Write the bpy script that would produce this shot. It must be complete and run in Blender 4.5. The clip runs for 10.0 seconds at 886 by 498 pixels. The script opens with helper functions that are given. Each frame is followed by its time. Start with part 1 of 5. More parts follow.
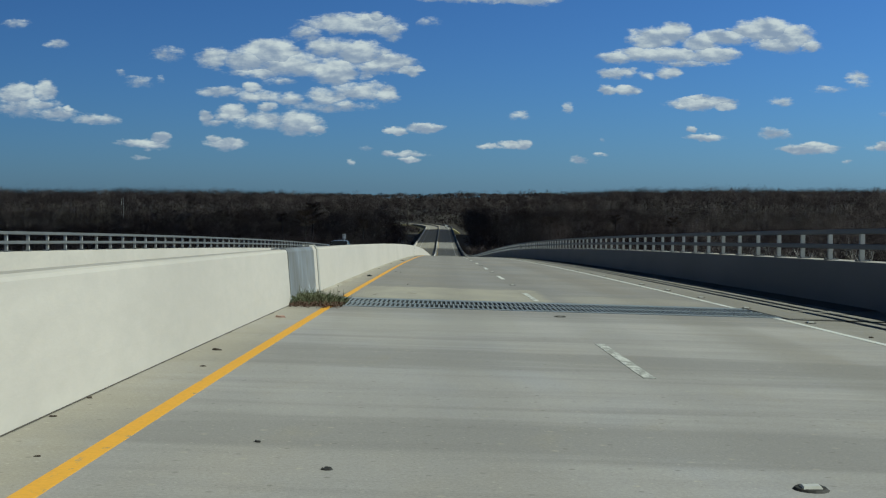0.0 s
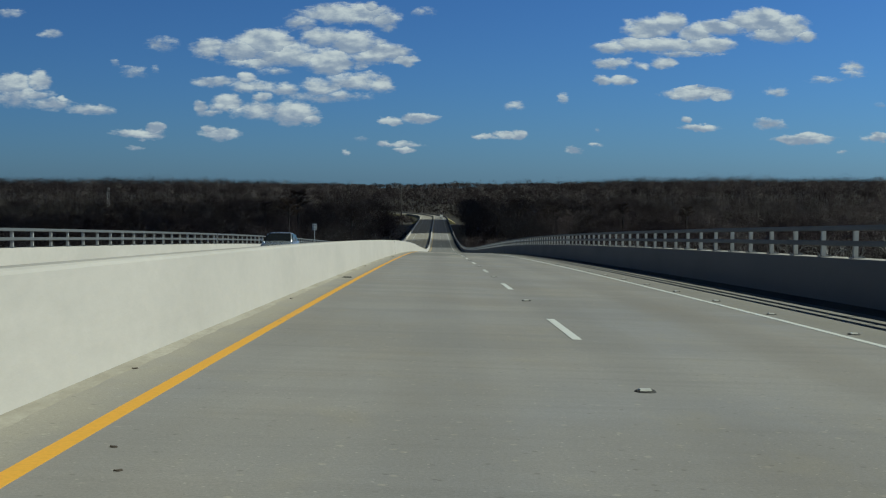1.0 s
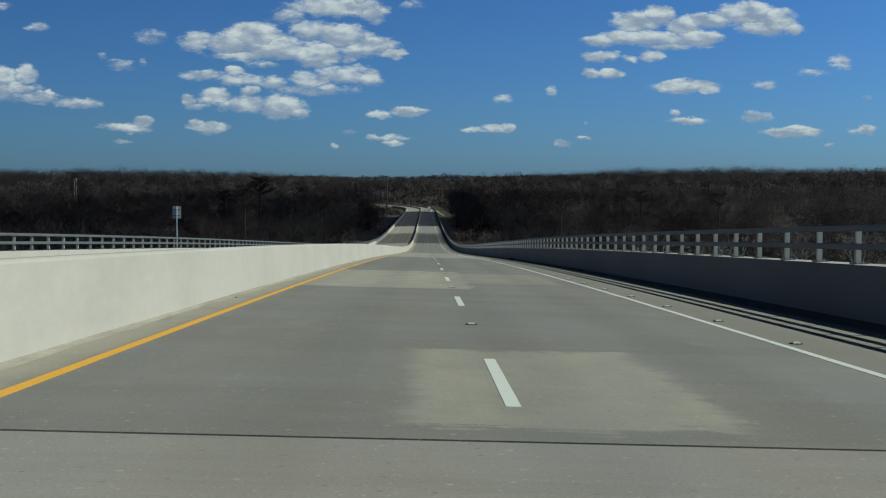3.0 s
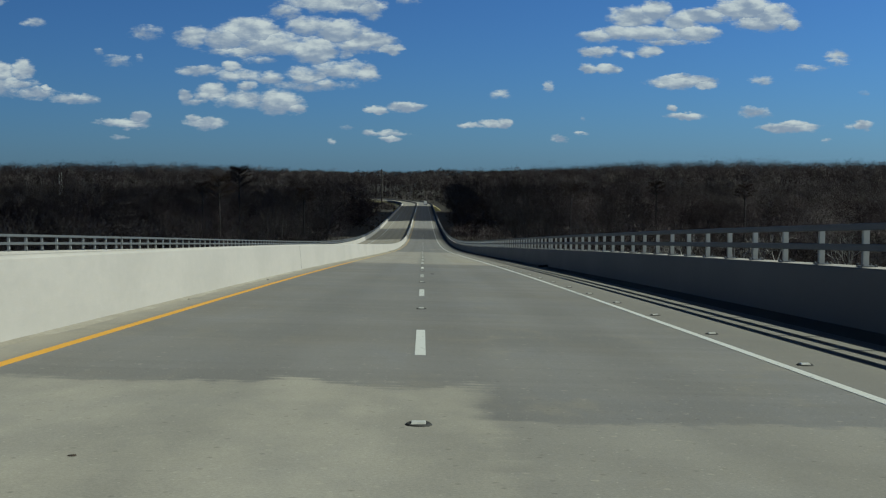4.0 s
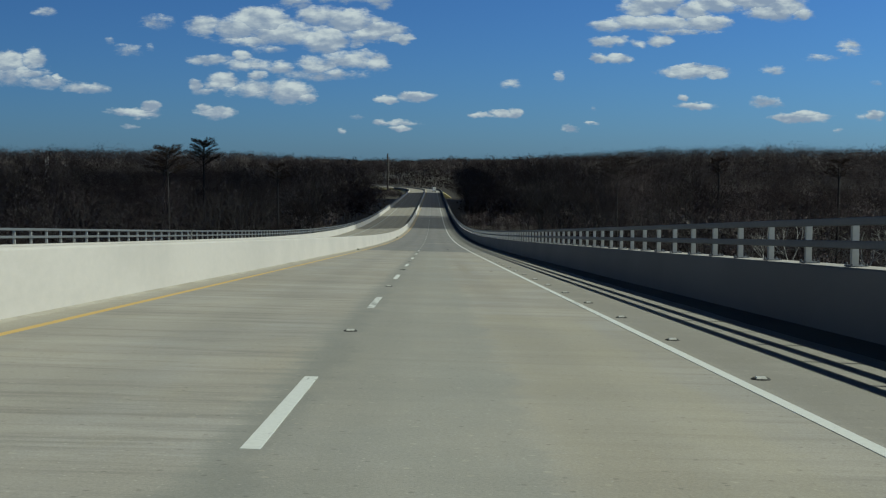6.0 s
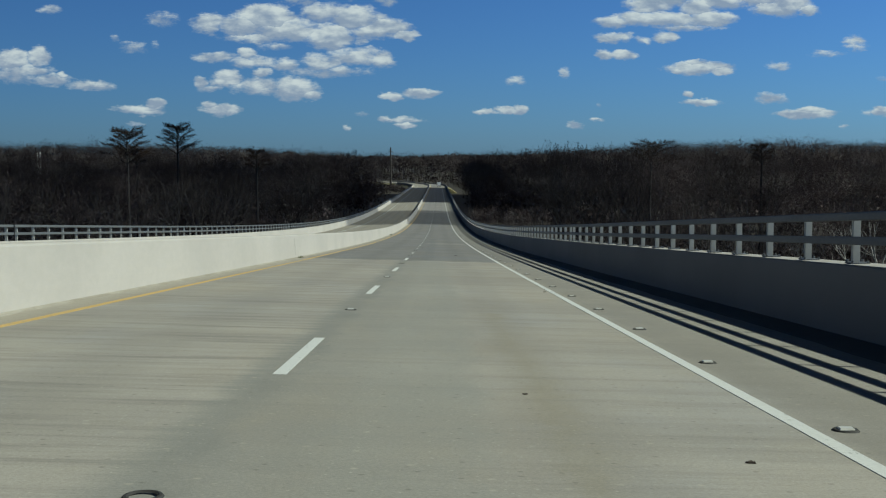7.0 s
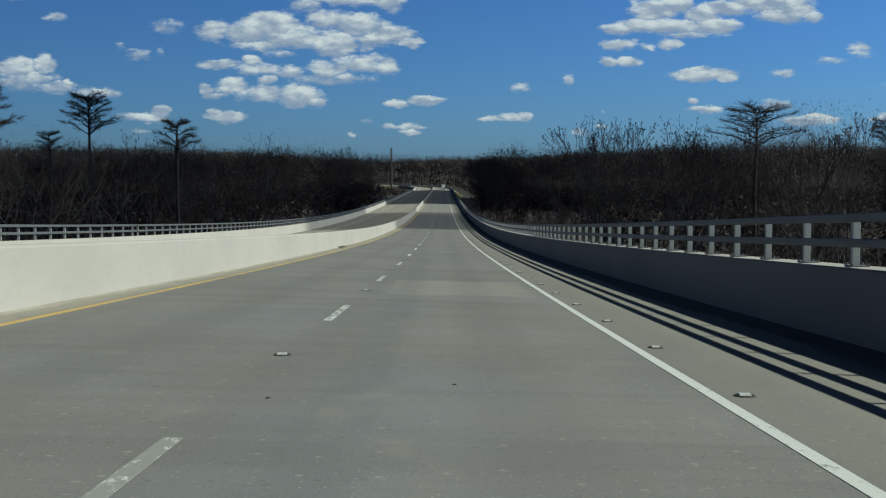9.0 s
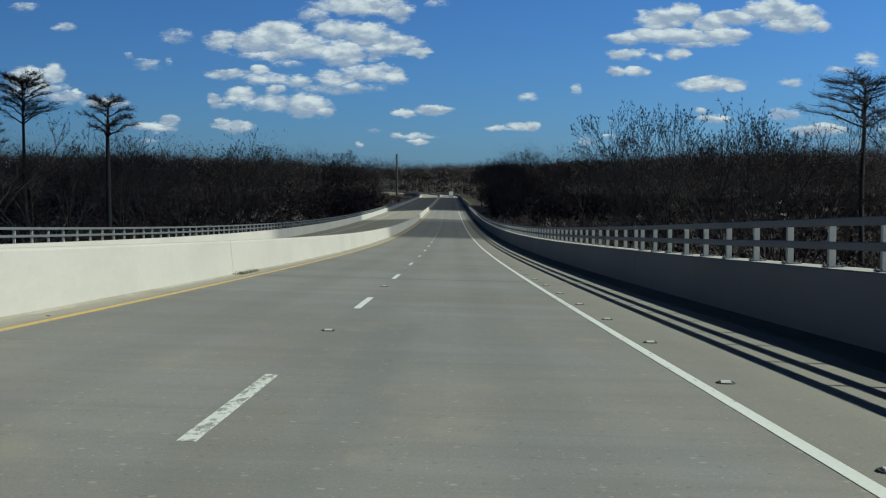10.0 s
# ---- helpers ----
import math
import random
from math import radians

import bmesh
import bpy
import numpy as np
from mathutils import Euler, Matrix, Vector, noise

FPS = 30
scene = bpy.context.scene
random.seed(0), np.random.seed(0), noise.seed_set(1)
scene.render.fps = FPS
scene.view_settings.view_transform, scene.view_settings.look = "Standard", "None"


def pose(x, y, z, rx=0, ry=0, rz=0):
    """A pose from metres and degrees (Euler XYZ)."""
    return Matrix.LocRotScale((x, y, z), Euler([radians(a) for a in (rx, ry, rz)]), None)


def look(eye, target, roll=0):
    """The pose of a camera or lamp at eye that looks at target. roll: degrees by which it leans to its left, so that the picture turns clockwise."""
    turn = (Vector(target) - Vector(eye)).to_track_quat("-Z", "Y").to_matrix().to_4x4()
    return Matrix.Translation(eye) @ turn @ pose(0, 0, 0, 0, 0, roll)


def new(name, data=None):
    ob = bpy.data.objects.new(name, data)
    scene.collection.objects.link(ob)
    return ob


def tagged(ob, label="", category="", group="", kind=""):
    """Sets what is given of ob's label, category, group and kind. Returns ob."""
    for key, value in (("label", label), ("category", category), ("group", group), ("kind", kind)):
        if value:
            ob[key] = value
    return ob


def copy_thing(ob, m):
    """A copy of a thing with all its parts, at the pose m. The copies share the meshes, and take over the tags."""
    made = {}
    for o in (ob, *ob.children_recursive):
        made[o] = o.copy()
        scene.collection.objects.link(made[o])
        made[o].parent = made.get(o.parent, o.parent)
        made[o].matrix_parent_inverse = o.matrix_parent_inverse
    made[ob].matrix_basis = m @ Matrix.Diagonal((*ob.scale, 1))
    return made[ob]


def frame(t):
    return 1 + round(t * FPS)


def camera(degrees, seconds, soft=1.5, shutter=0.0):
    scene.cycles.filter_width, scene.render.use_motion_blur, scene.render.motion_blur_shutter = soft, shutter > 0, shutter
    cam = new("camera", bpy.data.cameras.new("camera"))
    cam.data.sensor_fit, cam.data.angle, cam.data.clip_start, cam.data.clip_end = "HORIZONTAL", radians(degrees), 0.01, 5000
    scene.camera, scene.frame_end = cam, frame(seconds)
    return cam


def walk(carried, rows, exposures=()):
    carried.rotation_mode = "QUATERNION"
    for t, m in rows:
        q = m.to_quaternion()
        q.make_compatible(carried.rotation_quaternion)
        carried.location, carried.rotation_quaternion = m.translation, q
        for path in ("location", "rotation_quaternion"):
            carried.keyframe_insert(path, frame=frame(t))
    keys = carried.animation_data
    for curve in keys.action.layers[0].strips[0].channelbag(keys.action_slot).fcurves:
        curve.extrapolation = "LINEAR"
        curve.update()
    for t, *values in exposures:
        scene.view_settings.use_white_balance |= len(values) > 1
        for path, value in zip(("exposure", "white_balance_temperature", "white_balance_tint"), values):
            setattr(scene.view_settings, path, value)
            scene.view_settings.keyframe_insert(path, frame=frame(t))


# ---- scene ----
# ---------------------------------------------------------------- camera
cam = camera(40.8, 10.0, soft=1.2)
ROWS = [
    (0.0, -1.78, -2.61, 1.320, 87.272, -0.137, -0.041),
    (0.5, -1.71, 13.91, 0.733, 87.135, 0.084, -0.097),
    (1.0, -1.60, 30.58, 0.084, 86.809, -0.139, -0.274),
    (1.5, -1.43, 47.10, -0.602, 86.929, -0.229, -0.638),
    (2.0, -1.19, 63.44, -1.320, 86.833, -0.059, -0.789),
    (2.5, -0.92, 80.13, -2.093, 86.607, -0.059, -0.767),
    (4.0, 0.03, 129.79, -4.617, 86.274, -0.027, -0.957),
    (4.5, 0.32, 146.36, -5.537, 86.050, -0.065, -0.827),
    (5.0, 0.57, 163.14, -6.503, 86.032, -0.093, -0.660),
    (5.5, 0.79, 179.64, -7.487, 85.921, -0.115, -0.578),
    (7.0, 1.28, 229.65, -10.553, 85.630, 0.001, -0.224),
    (7.5, 1.37, 246.40, -11.580, 85.789, 0.046, -0.166),
    (8.0, 1.44, 263.42, -12.617, 85.784, -0.011, -0.066),
    (8.5, 1.48, 279.98, -13.609, 85.880, -0.056, -0.064),
    (9.0, 1.52, 296.72, -14.593, 85.963, 0.030, 0.002),
    (9.5, 1.51, 313.41, -15.545, 86.051, 0.045, 0.276),
    (10.0, 1.49, 330.06, -16.453, 86.417, 0.019, 0.368),
]
walk(cam, [(r[0], pose(*r[1:])) for r in ROWS], [(0.0, 0.0, 5800, -6), (1.0, -0.10, 5800, -6), (2.0, 0.05, 5800, -6), (2.5, 0.0, 5800, -6), (5.0, -0.1, 5800, -6), (7.0, 0.0, 5800, -6), (8.5, -0.18, 5800, -6), (9.0, 0.05, 5800, -6), (9.5, 0.06, 5800, -6), (10.0, 0.18, 5800, -6)])

# ---------------------------------------------------------------- node helpers


def nodes_of(holder):
    holder.use_nodes = True
    holder.node_tree.nodes.clear()
    return holder.node_tree


def add(nt, kind, inputs=(), **props):
    """A node with its properties and inputs set; an input that is a socket is linked."""
    n = nt.nodes.new(kind)
    for key, value in props.items():
        setattr(n, key, value)
    for key, value in dict(inputs).items():
        if isinstance(value, bpy.types.NodeSocket):
            nt.links.new(value, n.inputs[key])
        else:
            n.inputs[key].default_value = value
    return n


def calc(nt, op, a, b=0.0, c=0.0, clamp=False):
    return add(nt, "ShaderNodeMath", {0: a, 1: b, 2: c}, operation=op, use_clamp=clamp).outputs[0]


def vec(nt, op, a, b=(0, 0, 0)):
    return add(nt, "ShaderNodeVectorMath", {0: a, 1: b}, operation=op).outputs[0]


def blend(nt, fac, a, b, kind="MIX"):
    n = add(nt, "ShaderNodeMix", {0: fac, 6: a, 7: b}, data_type="RGBA", blend_type=kind)
    return n.outputs[2]


def ramp(nt, fac, lo, hi, a=0.0, b=1.0, smooth=True):
    n = add(nt, "ShaderNodeMapRange", {0: fac, 1: lo, 2: hi, 3: a, 4: b})
    n.interpolation_type = "SMOOTHSTEP" if smooth else "LINEAR"
    return n.outputs[0]


def grain(nt, where, scale, detail=3.0, rough=0.55):
    return add(nt, "ShaderNodeTexNoise", {"Vector": where, "Scale": scale, "Detail": detail, "Roughness": rough}).outputs[0]


def rgb(c):
    return (*c, 1.0)


# ---------------------------------------------------------------- sky and sun
# clouds: direction (sideways, up) per unit forwards, half width, half height, density
CLOUD_A = [(-.075, .1399, .0365, .0073, .85), (-.044, .1350, .0112, .0073, .8), (-.112, .1315, .0118, .0073, .55), (-.056, .1449, .0067, .0045, .9)]
CLOUD_B = [(-.144, .1160, .0238, .0095, 1), (-.164, .1098, .0168, .0095, .95), (-.189, .1111, .0140, .0073, .7), (-.128, .1058, .0295, .0090, .85), (-.090, .1004, .0191, .0090, 1), (-.153, .0988, .0252, .0039, .65), (-.065, .0977, .0056, .0050, .5)]
CLOUD_C = [(-.093, .1197, .0196, .0076, .8), (-.069, .1156, .0219, .0084, .95), (-.044, .1074, .0191, .0079, 1), (-.027, .1014, .0107, .0042, .85), (-.136, .0920, .0118, .0028, .4), (-.058, .1046, .0168, .0056, .7)]
CLOUD_D = [(-.186, .0835, .0163, .0036, .65), (-.159, .0864, .0079, .0042, .95), (-.153, .0789, .0191, .0048, .6), (-.128, .0773, .0107, .0048, .8), (-.097, .0791, .0163, .0065, .75), (-.069, .0838, .0219, .0070, .7), (-.047, .0817, .0095, .0067, .8), (-.089, .0713, .0323, .0042, .5)]
CLOUD_E = [(-.196, .0633, .0059, .0048, 1), (-.175, .0655, .0123, .0059, 1), (-.150, .0595, .0219, .0067, .7), (-.120, .0574, .0163, .0087, 1), (-.106, .0524, .0079, .0036, .85), (-.145, .0706, .0067, .0034, .8), (-.181, .0405, .0146, .0045, 1), (-.189, .0438, .0056, .0042, .9), (-.191, .0577, .0084, .0022, .6)]
CLOUD_F = [(-.355, .0817, .0135, .0079, 1), (-.332, .0831, .0093, .0084, .85), (-.348, .0706, .0247, .0079, .65), (-.323, .0646, .0157, .0048, .7), (-.291, .0597, .0174, .0039, .85), (-.312, .0679, .0050, .0028, .8), (-.236, .0459, .0065, .0048, 1), (-.248, .0403, .0213, .0034, .8), (-.241, .0381, .0129, .0025, .85), (-.254, .0284, .0067, .0022, .5)]
CLOUD_G = [(-.355, .1390, .0090, .0036, .42), (-.322, .1226, .0076, .0036, .4), (-.229, .1146, .0118, .0056, .48), (-.253, .0916, .0095, .0039, .36), (-.267, .0985, .0039, .0028, .28), (-.235, .0928, .0034, .0025, .28), (-.010, .1406, .0079, .0036, .4)]
CLOUD_H = [(-.039, .0515, .0087, .0031, .95), (-.015, .0535, .0135, .0039, 1), (-.044, .0331, .0067, .0022, .85), (-.030, .0320, .0174, .0025, .65), (-.027, .0276, .0084, .0020, .8), (-.077, .0255, .0031, .0020, .55), (-.064, .0367, .0050, .0020, .32)]
CLOUD_I = [(.194, .1330, .0126, .0079, 1), (.177, .1282, .0202, .0079, .9), (.183, .1150, .0359, .0059, 1), (.144, .1130, .0135, .0045, .85), (.227, .1160, .0174, .0056, .95), (.236, .1290, .0219, .0056, .85), (.216, .1253, .0135, .0079, .85)]
CLOUD_J = [(.255, .1343, .0163, .0073, .95), (.272, .1360, .0163, .0087, 1), (.291, .1291, .0163, .0093, 1), (.306, .1223, .0084, .0042, .95), (.277, .1244, .0163, .0056, .85), (.205, .1082, .0252, .0025, .5)]
CLOUD_K = [(.143, .0997, .0121, .0034, .8), (.156, .1003, .0079, .0034, .7), (.170, .0984, .0062, .0025, .42), (.190, .1004, .0095, .0042, .85), (.139, .0855, .0084, .0034, .85), (.154, .0853, .0107, .0036, .9), (.104, .0705, .0045, .0039, .6), (.065, .0643, .0084, .0034, .45)]
CLOUD_L = [(.217, .0747, .0247, .0048, 1), (.215, .0788, .0084, .0034, 1), (.235, .0719, .0084, .0034, 1), (.198, .0732, .0056, .0028, .85), (.284, .0765, .0098, .0031, .6), (.346, .0975, .0079, .0036, .55), (.347, .0928, .0073, .0031, .45), (.324, .0863, .0118, .0028, .38)]
CLOUD_M = [(.055, .0406, .0079, .0031, 1), (.068, .0406, .0073, .0034, 1), (.040, .0389, .0090, .0020, .85), (.209, .0538, .0045, .0025, .75), (.219, .0463, .0149, .0028, 1), (.115, .0268, .0065, .0025, .55), (.132, .0321, .0065, .0014, .7), (.134, .0441, .0025, .0017, .32)]
CLOUD_N = [(.307, .0365, .0224, .0039, 1), (.310, .0393, .0112, .0034, 1), (.290, .0365, .0062, .0031, .95), (.277, .0501, .0107, .0036, .62), (.287, .0476, .0067, .0025, .45), (.370, .0386, .0067, .0034, .85), (.360, .0369, .0050, .0020, .35), (.371, .0651, .0056, .0022, .3), (.340, .0265, .0028, .0014, .35)]
CLOUD_O = [(.041, .164, .055, .006, .95), (.075, .163, .022, .006, .9), (.010, .165, .025, .005, .8)]

SUN_DIR = Vector((1.21, -0.19, 1.0)).normalized()   # towards the sun
world = bpy.data.worlds.new("sky")
scene.world = world
wt = nodes_of(world)
sky = add(wt, "ShaderNodeTexSky", sky_type="NISHITA", sun_disc=False)
sky.sun_elevation = math.asin(SUN_DIR.z)
sky.sun_rotation = math.atan2(SUN_DIR.x, SUN_DIR.y)
sky.air_density, sky.dust_density, sky.ozone_density, sky.altitude = 1.0, 0.3, 3.0, 0
way = add(wt, "ShaderNodeTexCoord").outputs["Generated"]
sep = add(wt, "ShaderNodeSeparateXYZ", {0: way})
fwd = calc(wt, "MAXIMUM", sep.outputs[1], 0.02)
plane = add(wt, "ShaderNodeCombineXYZ", {0: calc(wt, "DIVIDE", sep.outputs[0], fwd), 1: calc(wt, "DIVIDE", sep.outputs[2], fwd)}).outputs[0]
stretch = vec(wt, "MULTIPLY", plane, (0.62, 1.35, 1))
puff = add(wt, "ShaderNodeTexNoise", {"Vector": stretch, "Scale": 70.0, "Detail": 3.0, "Roughness": 0.55})
curl = add(wt, "ShaderNodeTexNoise", {"Vector": stretch, "Scale": 230.0, "Detail": 3.0, "Roughness": 0.6})
spot = vec(wt, "ADD", plane, vec(wt, "MULTIPLY", vec(wt, "SUBTRACT", puff.outputs["Color"], (.5, .5, .5)), (.013, .0075, 0)))
spot = vec(wt, "ADD", spot, vec(wt, "MULTIPLY", vec(wt, "SUBTRACT", curl.outputs["Color"], (.5, .5, .5)), (.0045, .0035, 0)))
best, height = None, None
for order, (cu, cv, cw, ch, dense) in enumerate(CLOUD_A + CLOUD_B + CLOUD_C + CLOUD_D + CLOUD_E + CLOUD_F + CLOUD_G + CLOUD_H + CLOUD_I + CLOUD_J
                              + CLOUD_K + CLOUD_L + CLOUD_M + CLOUD_N + CLOUD_O):
    q = add(wt, "ShaderNodeVectorMath", {0: spot, 1: (.76 / cw, .74 / ch, 0), 2: (-cu * .76 / cw, -cv * .74 / ch, 0)}, operation="MULTIPLY_ADD").outputs[0]
    r2 = add(wt, "ShaderNodeVectorMath", {0: q, 1: q}, operation="DOT_PRODUCT").outputs["Value"]
    f = calc(wt, "MULTIPLY_ADD", r2, -dense, dense)
    up = add(wt, "ShaderNodeSeparateXYZ", {0: q}).outputs[1]
    if best is None:
        best, height = f, up
    else:
        over = calc(wt, "GREATER_THAN", f, best)
        height = add(wt, "ShaderNodeMix", {0: over, 2: height, 3: up}).outputs[0]
        best = calc(wt, "MAXIMUM", best, f)
    if order % 12 == 11:      # a vanishing share of the sum so far, so that the shader works through the clouds a dozen at a time
        spot = vec(wt, "ADD", spot, calc(wt, "MULTIPLY", best, 1e-8))
fluff = grain(wt, stretch, 105.0, 7.0, 0.68)
# each billow is bright on the side towards the sun and grey on the other
near_side = grain(wt, stretch, 62.0, 4.0, 0.55)
far_side = grain(wt, vec(wt, "ADD", stretch, (.0032, .0048, 0)), 62.0, 4.0, 0.55)
cover = calc(wt, "MULTIPLY_ADD", calc(wt, "SUBTRACT", fluff, 0.5), 1.75, best)
cover = calc(wt, "MULTIPLY", ramp(wt, cover, -0.02, 0.70), 0.95)
lit = calc(wt, "MULTIPLY_ADD", calc(wt, "SUBTRACT", near_side, far_side), 3.4, calc(wt, "MULTIPLY_ADD", height, .85, -.05))
lit = calc(wt, "MULTIPLY_ADD", calc(wt, "SUBTRACT", fluff, 0.5), 1.3, lit)
shade = ramp(wt, lit, -0.7, 0.95)
cloud_col = blend(wt, shade, rgb((3.7, 4.1, 5.2)), rgb((8.5, 8.25, 8.0)))
front = ramp(wt, sep.outputs[1], 0.05, 0.2)
tint = blend(wt, ramp(wt, sep.outputs[2], 0.0, 0.16), rgb((.345, .57, 1.06)), rgb((.37, .56, 1.0)))
tint = blend(wt, ramp(wt, sep.outputs[2], 0.15, 0.5), tint, rgb((.08, .09, .105)))
side = ramp(wt, sep.outputs[0], -.38, .38, .67, 1.18, False)
tint = blend(wt, 1.0, tint, add(wt, "ShaderNodeCombineColor", {0: side, 1: side, 2: side}).outputs[0], "MULTIPLY")
sky_col = blend(wt, 1.0, sky.outputs[0], tint, "MULTIPLY")
full = blend(wt, calc(wt, "MULTIPLY", cover, front), sky_col, cloud_col)
bg = add(wt, "ShaderNodeBackground", {"Color": full, "Strength": 0.078})
wt.links.new(bg.outputs[0], add(wt, "ShaderNodeOutputWorld").inputs[0])

sun = new("sun", bpy.data.lights.new("sun", "SUN"))
sun.data.energy, sun.data.angle, sun.data.color = 4.4, radians(0.53), (1.0, 0.935, 0.80)
sun.matrix_world = look(SUN_DIR * 200, (0, 0, 0))

# ---------------------------------------------------------------- unseen cumulus on the sun's side, added to shade the far road and woods


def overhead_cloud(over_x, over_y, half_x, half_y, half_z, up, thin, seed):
    """A ragged flat-based cumulus out of view, set between the sun and the ground at (over_x, over_y) to shade it."""
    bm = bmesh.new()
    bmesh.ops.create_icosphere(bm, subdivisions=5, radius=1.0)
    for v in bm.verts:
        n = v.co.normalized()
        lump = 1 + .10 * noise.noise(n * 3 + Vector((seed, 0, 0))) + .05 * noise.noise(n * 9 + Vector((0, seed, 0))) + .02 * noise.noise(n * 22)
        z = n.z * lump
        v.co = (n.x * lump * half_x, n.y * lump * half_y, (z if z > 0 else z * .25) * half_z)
    me = bpy.data.meshes.new("shade_cloud")
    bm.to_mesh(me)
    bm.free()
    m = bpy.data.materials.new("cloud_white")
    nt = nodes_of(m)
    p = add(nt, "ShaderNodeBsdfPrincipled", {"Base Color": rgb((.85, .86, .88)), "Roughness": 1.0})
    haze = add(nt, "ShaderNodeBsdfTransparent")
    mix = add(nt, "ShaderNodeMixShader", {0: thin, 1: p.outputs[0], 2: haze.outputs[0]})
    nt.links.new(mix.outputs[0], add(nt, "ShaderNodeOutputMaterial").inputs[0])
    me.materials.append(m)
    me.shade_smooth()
    ob = new("shade_cloud", me)
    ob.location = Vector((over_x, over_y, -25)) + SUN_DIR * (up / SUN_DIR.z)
    return tagged(ob, "unseen white cumulus cloud added to shade the road and woods", "cloud", group="overhead clouds")


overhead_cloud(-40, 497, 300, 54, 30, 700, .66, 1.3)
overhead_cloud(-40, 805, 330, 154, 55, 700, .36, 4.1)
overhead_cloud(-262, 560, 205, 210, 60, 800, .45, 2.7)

# ---------------------------------------------------------------- materials


def surface(name, base, dark, rough=0.85, metal=0.0, size=1.0, stretch=(1, 1, 1), bump=0.15, speck=0.25, vary=0.0, amount=0.8):
    """Two tones by a broad noise, a fine speckle, bump and roughness that follow them."""
    m = bpy.data.materials.new(name)
    nt = nodes_of(m)
    where = vec(nt, "MULTIPLY", add(nt, "ShaderNodeTexCoord").outputs["Object"], stretch)
    broad = grain(nt, where, 0.9 / size, 4.0, 0.6)
    fine = grain(nt, where, 14.0 / size, 4.0, 0.7)
    col = blend(nt, calc(nt, "MULTIPLY", ramp(nt, broad, 0.35, 0.68), amount), rgb(base), rgb(dark))
    col = blend(nt, speck, col, add(nt, "ShaderNodeMix", {0: fine, 6: rgb((.25, .25, .25)), 7: rgb((1.7, 1.7, 1.7))}, data_type="RGBA").outputs[2], "MULTIPLY")
    if vary:
        rnd = add(nt, "ShaderNodeObjectInfo").outputs["Random"]
        v = ramp(nt, rnd, 0, 1, 1 - vary, 1 + vary, False)
        tone = add(nt, "ShaderNodeCombineColor", {0: v, 1: v, 2: v}).outputs[0]
        col = blend(nt, 1.0, col, tone, "MULTIPLY")
    b = add(nt, "ShaderNodeBump", {"Strength": bump, "Distance": 0.02 * size, "Height": fine})
    p = add(nt, "ShaderNodeBsdfPrincipled", {"Base Color": col, "Metallic": metal, "Normal": b.outputs[0],
                                             "Roughness": ramp(nt, fine, 0.3, 0.7, max(rough - .1, .04), min(rough + .1, 1), False)})
    nt.links.new(p.outputs[0], add(nt, "ShaderNodeOutputMaterial").inputs[0])
    return m


def spray_material(name, base, dark, size, vary=0.0, pale=None):
    """Masses of fine twigs: matt, lit from either side; with pale given, each tree of a wood has its own tone."""
    m = bpy.data.materials.new(name)
    nt = nodes_of(m)
    co = add(nt, "ShaderNodeTexCoord").outputs["Object"]
    col = blend(nt, ramp(nt, grain(nt, co, 1.0 / size, 4.0, 0.6), .35, .65), rgb(base), rgb(dark))
    one = add(nt, "ShaderNodeNewGeometry").outputs["Random Per Island"]
    tone = ramp(nt, one, 0, 1, .7, 1.3, False)
    if vary:
        tone = calc(nt, "MULTIPLY", tone, ramp(nt, add(nt, "ShaderNodeObjectInfo").outputs["Random"], 0, 1, 1 - vary, 1 + vary, False))
    if pale:
        tree = add(nt, "ShaderNodeAttribute", attribute_name="tree_tone").outputs["Fac"]
        col = blend(nt, ramp(nt, tree, .80, .97, 0, .8), col, rgb(pale))
        tone = calc(nt, "MULTIPLY", tone, ramp(nt, tree, 0, .8, .35, 1.6, False))
    col = blend(nt, 1.0, col, add(nt, "ShaderNodeCombineColor", {0: tone, 1: tone, 2: tone}).outputs[0], "MULTIPLY")
    d = add(nt, "ShaderNodeBsdfDiffuse", {"Color": col})
    t = add(nt, "ShaderNodeBsdfTranslucent", {"Color": col})
    if pale:      # twigs too fine to see singly shade as the round of their crown
        nt.links.new(add(nt, "ShaderNodeAttribute", attribute_name="crown_side").outputs["Vector"], d.inputs["Normal"])
    mix = add(nt, "ShaderNodeMixShader", {0: .12 if pale else .3, 1: d.outputs[0], 2: t.outputs[0]})
    nt.links.new(mix.outputs[0], add(nt, "ShaderNodeOutputMaterial").inputs[0])
    return m


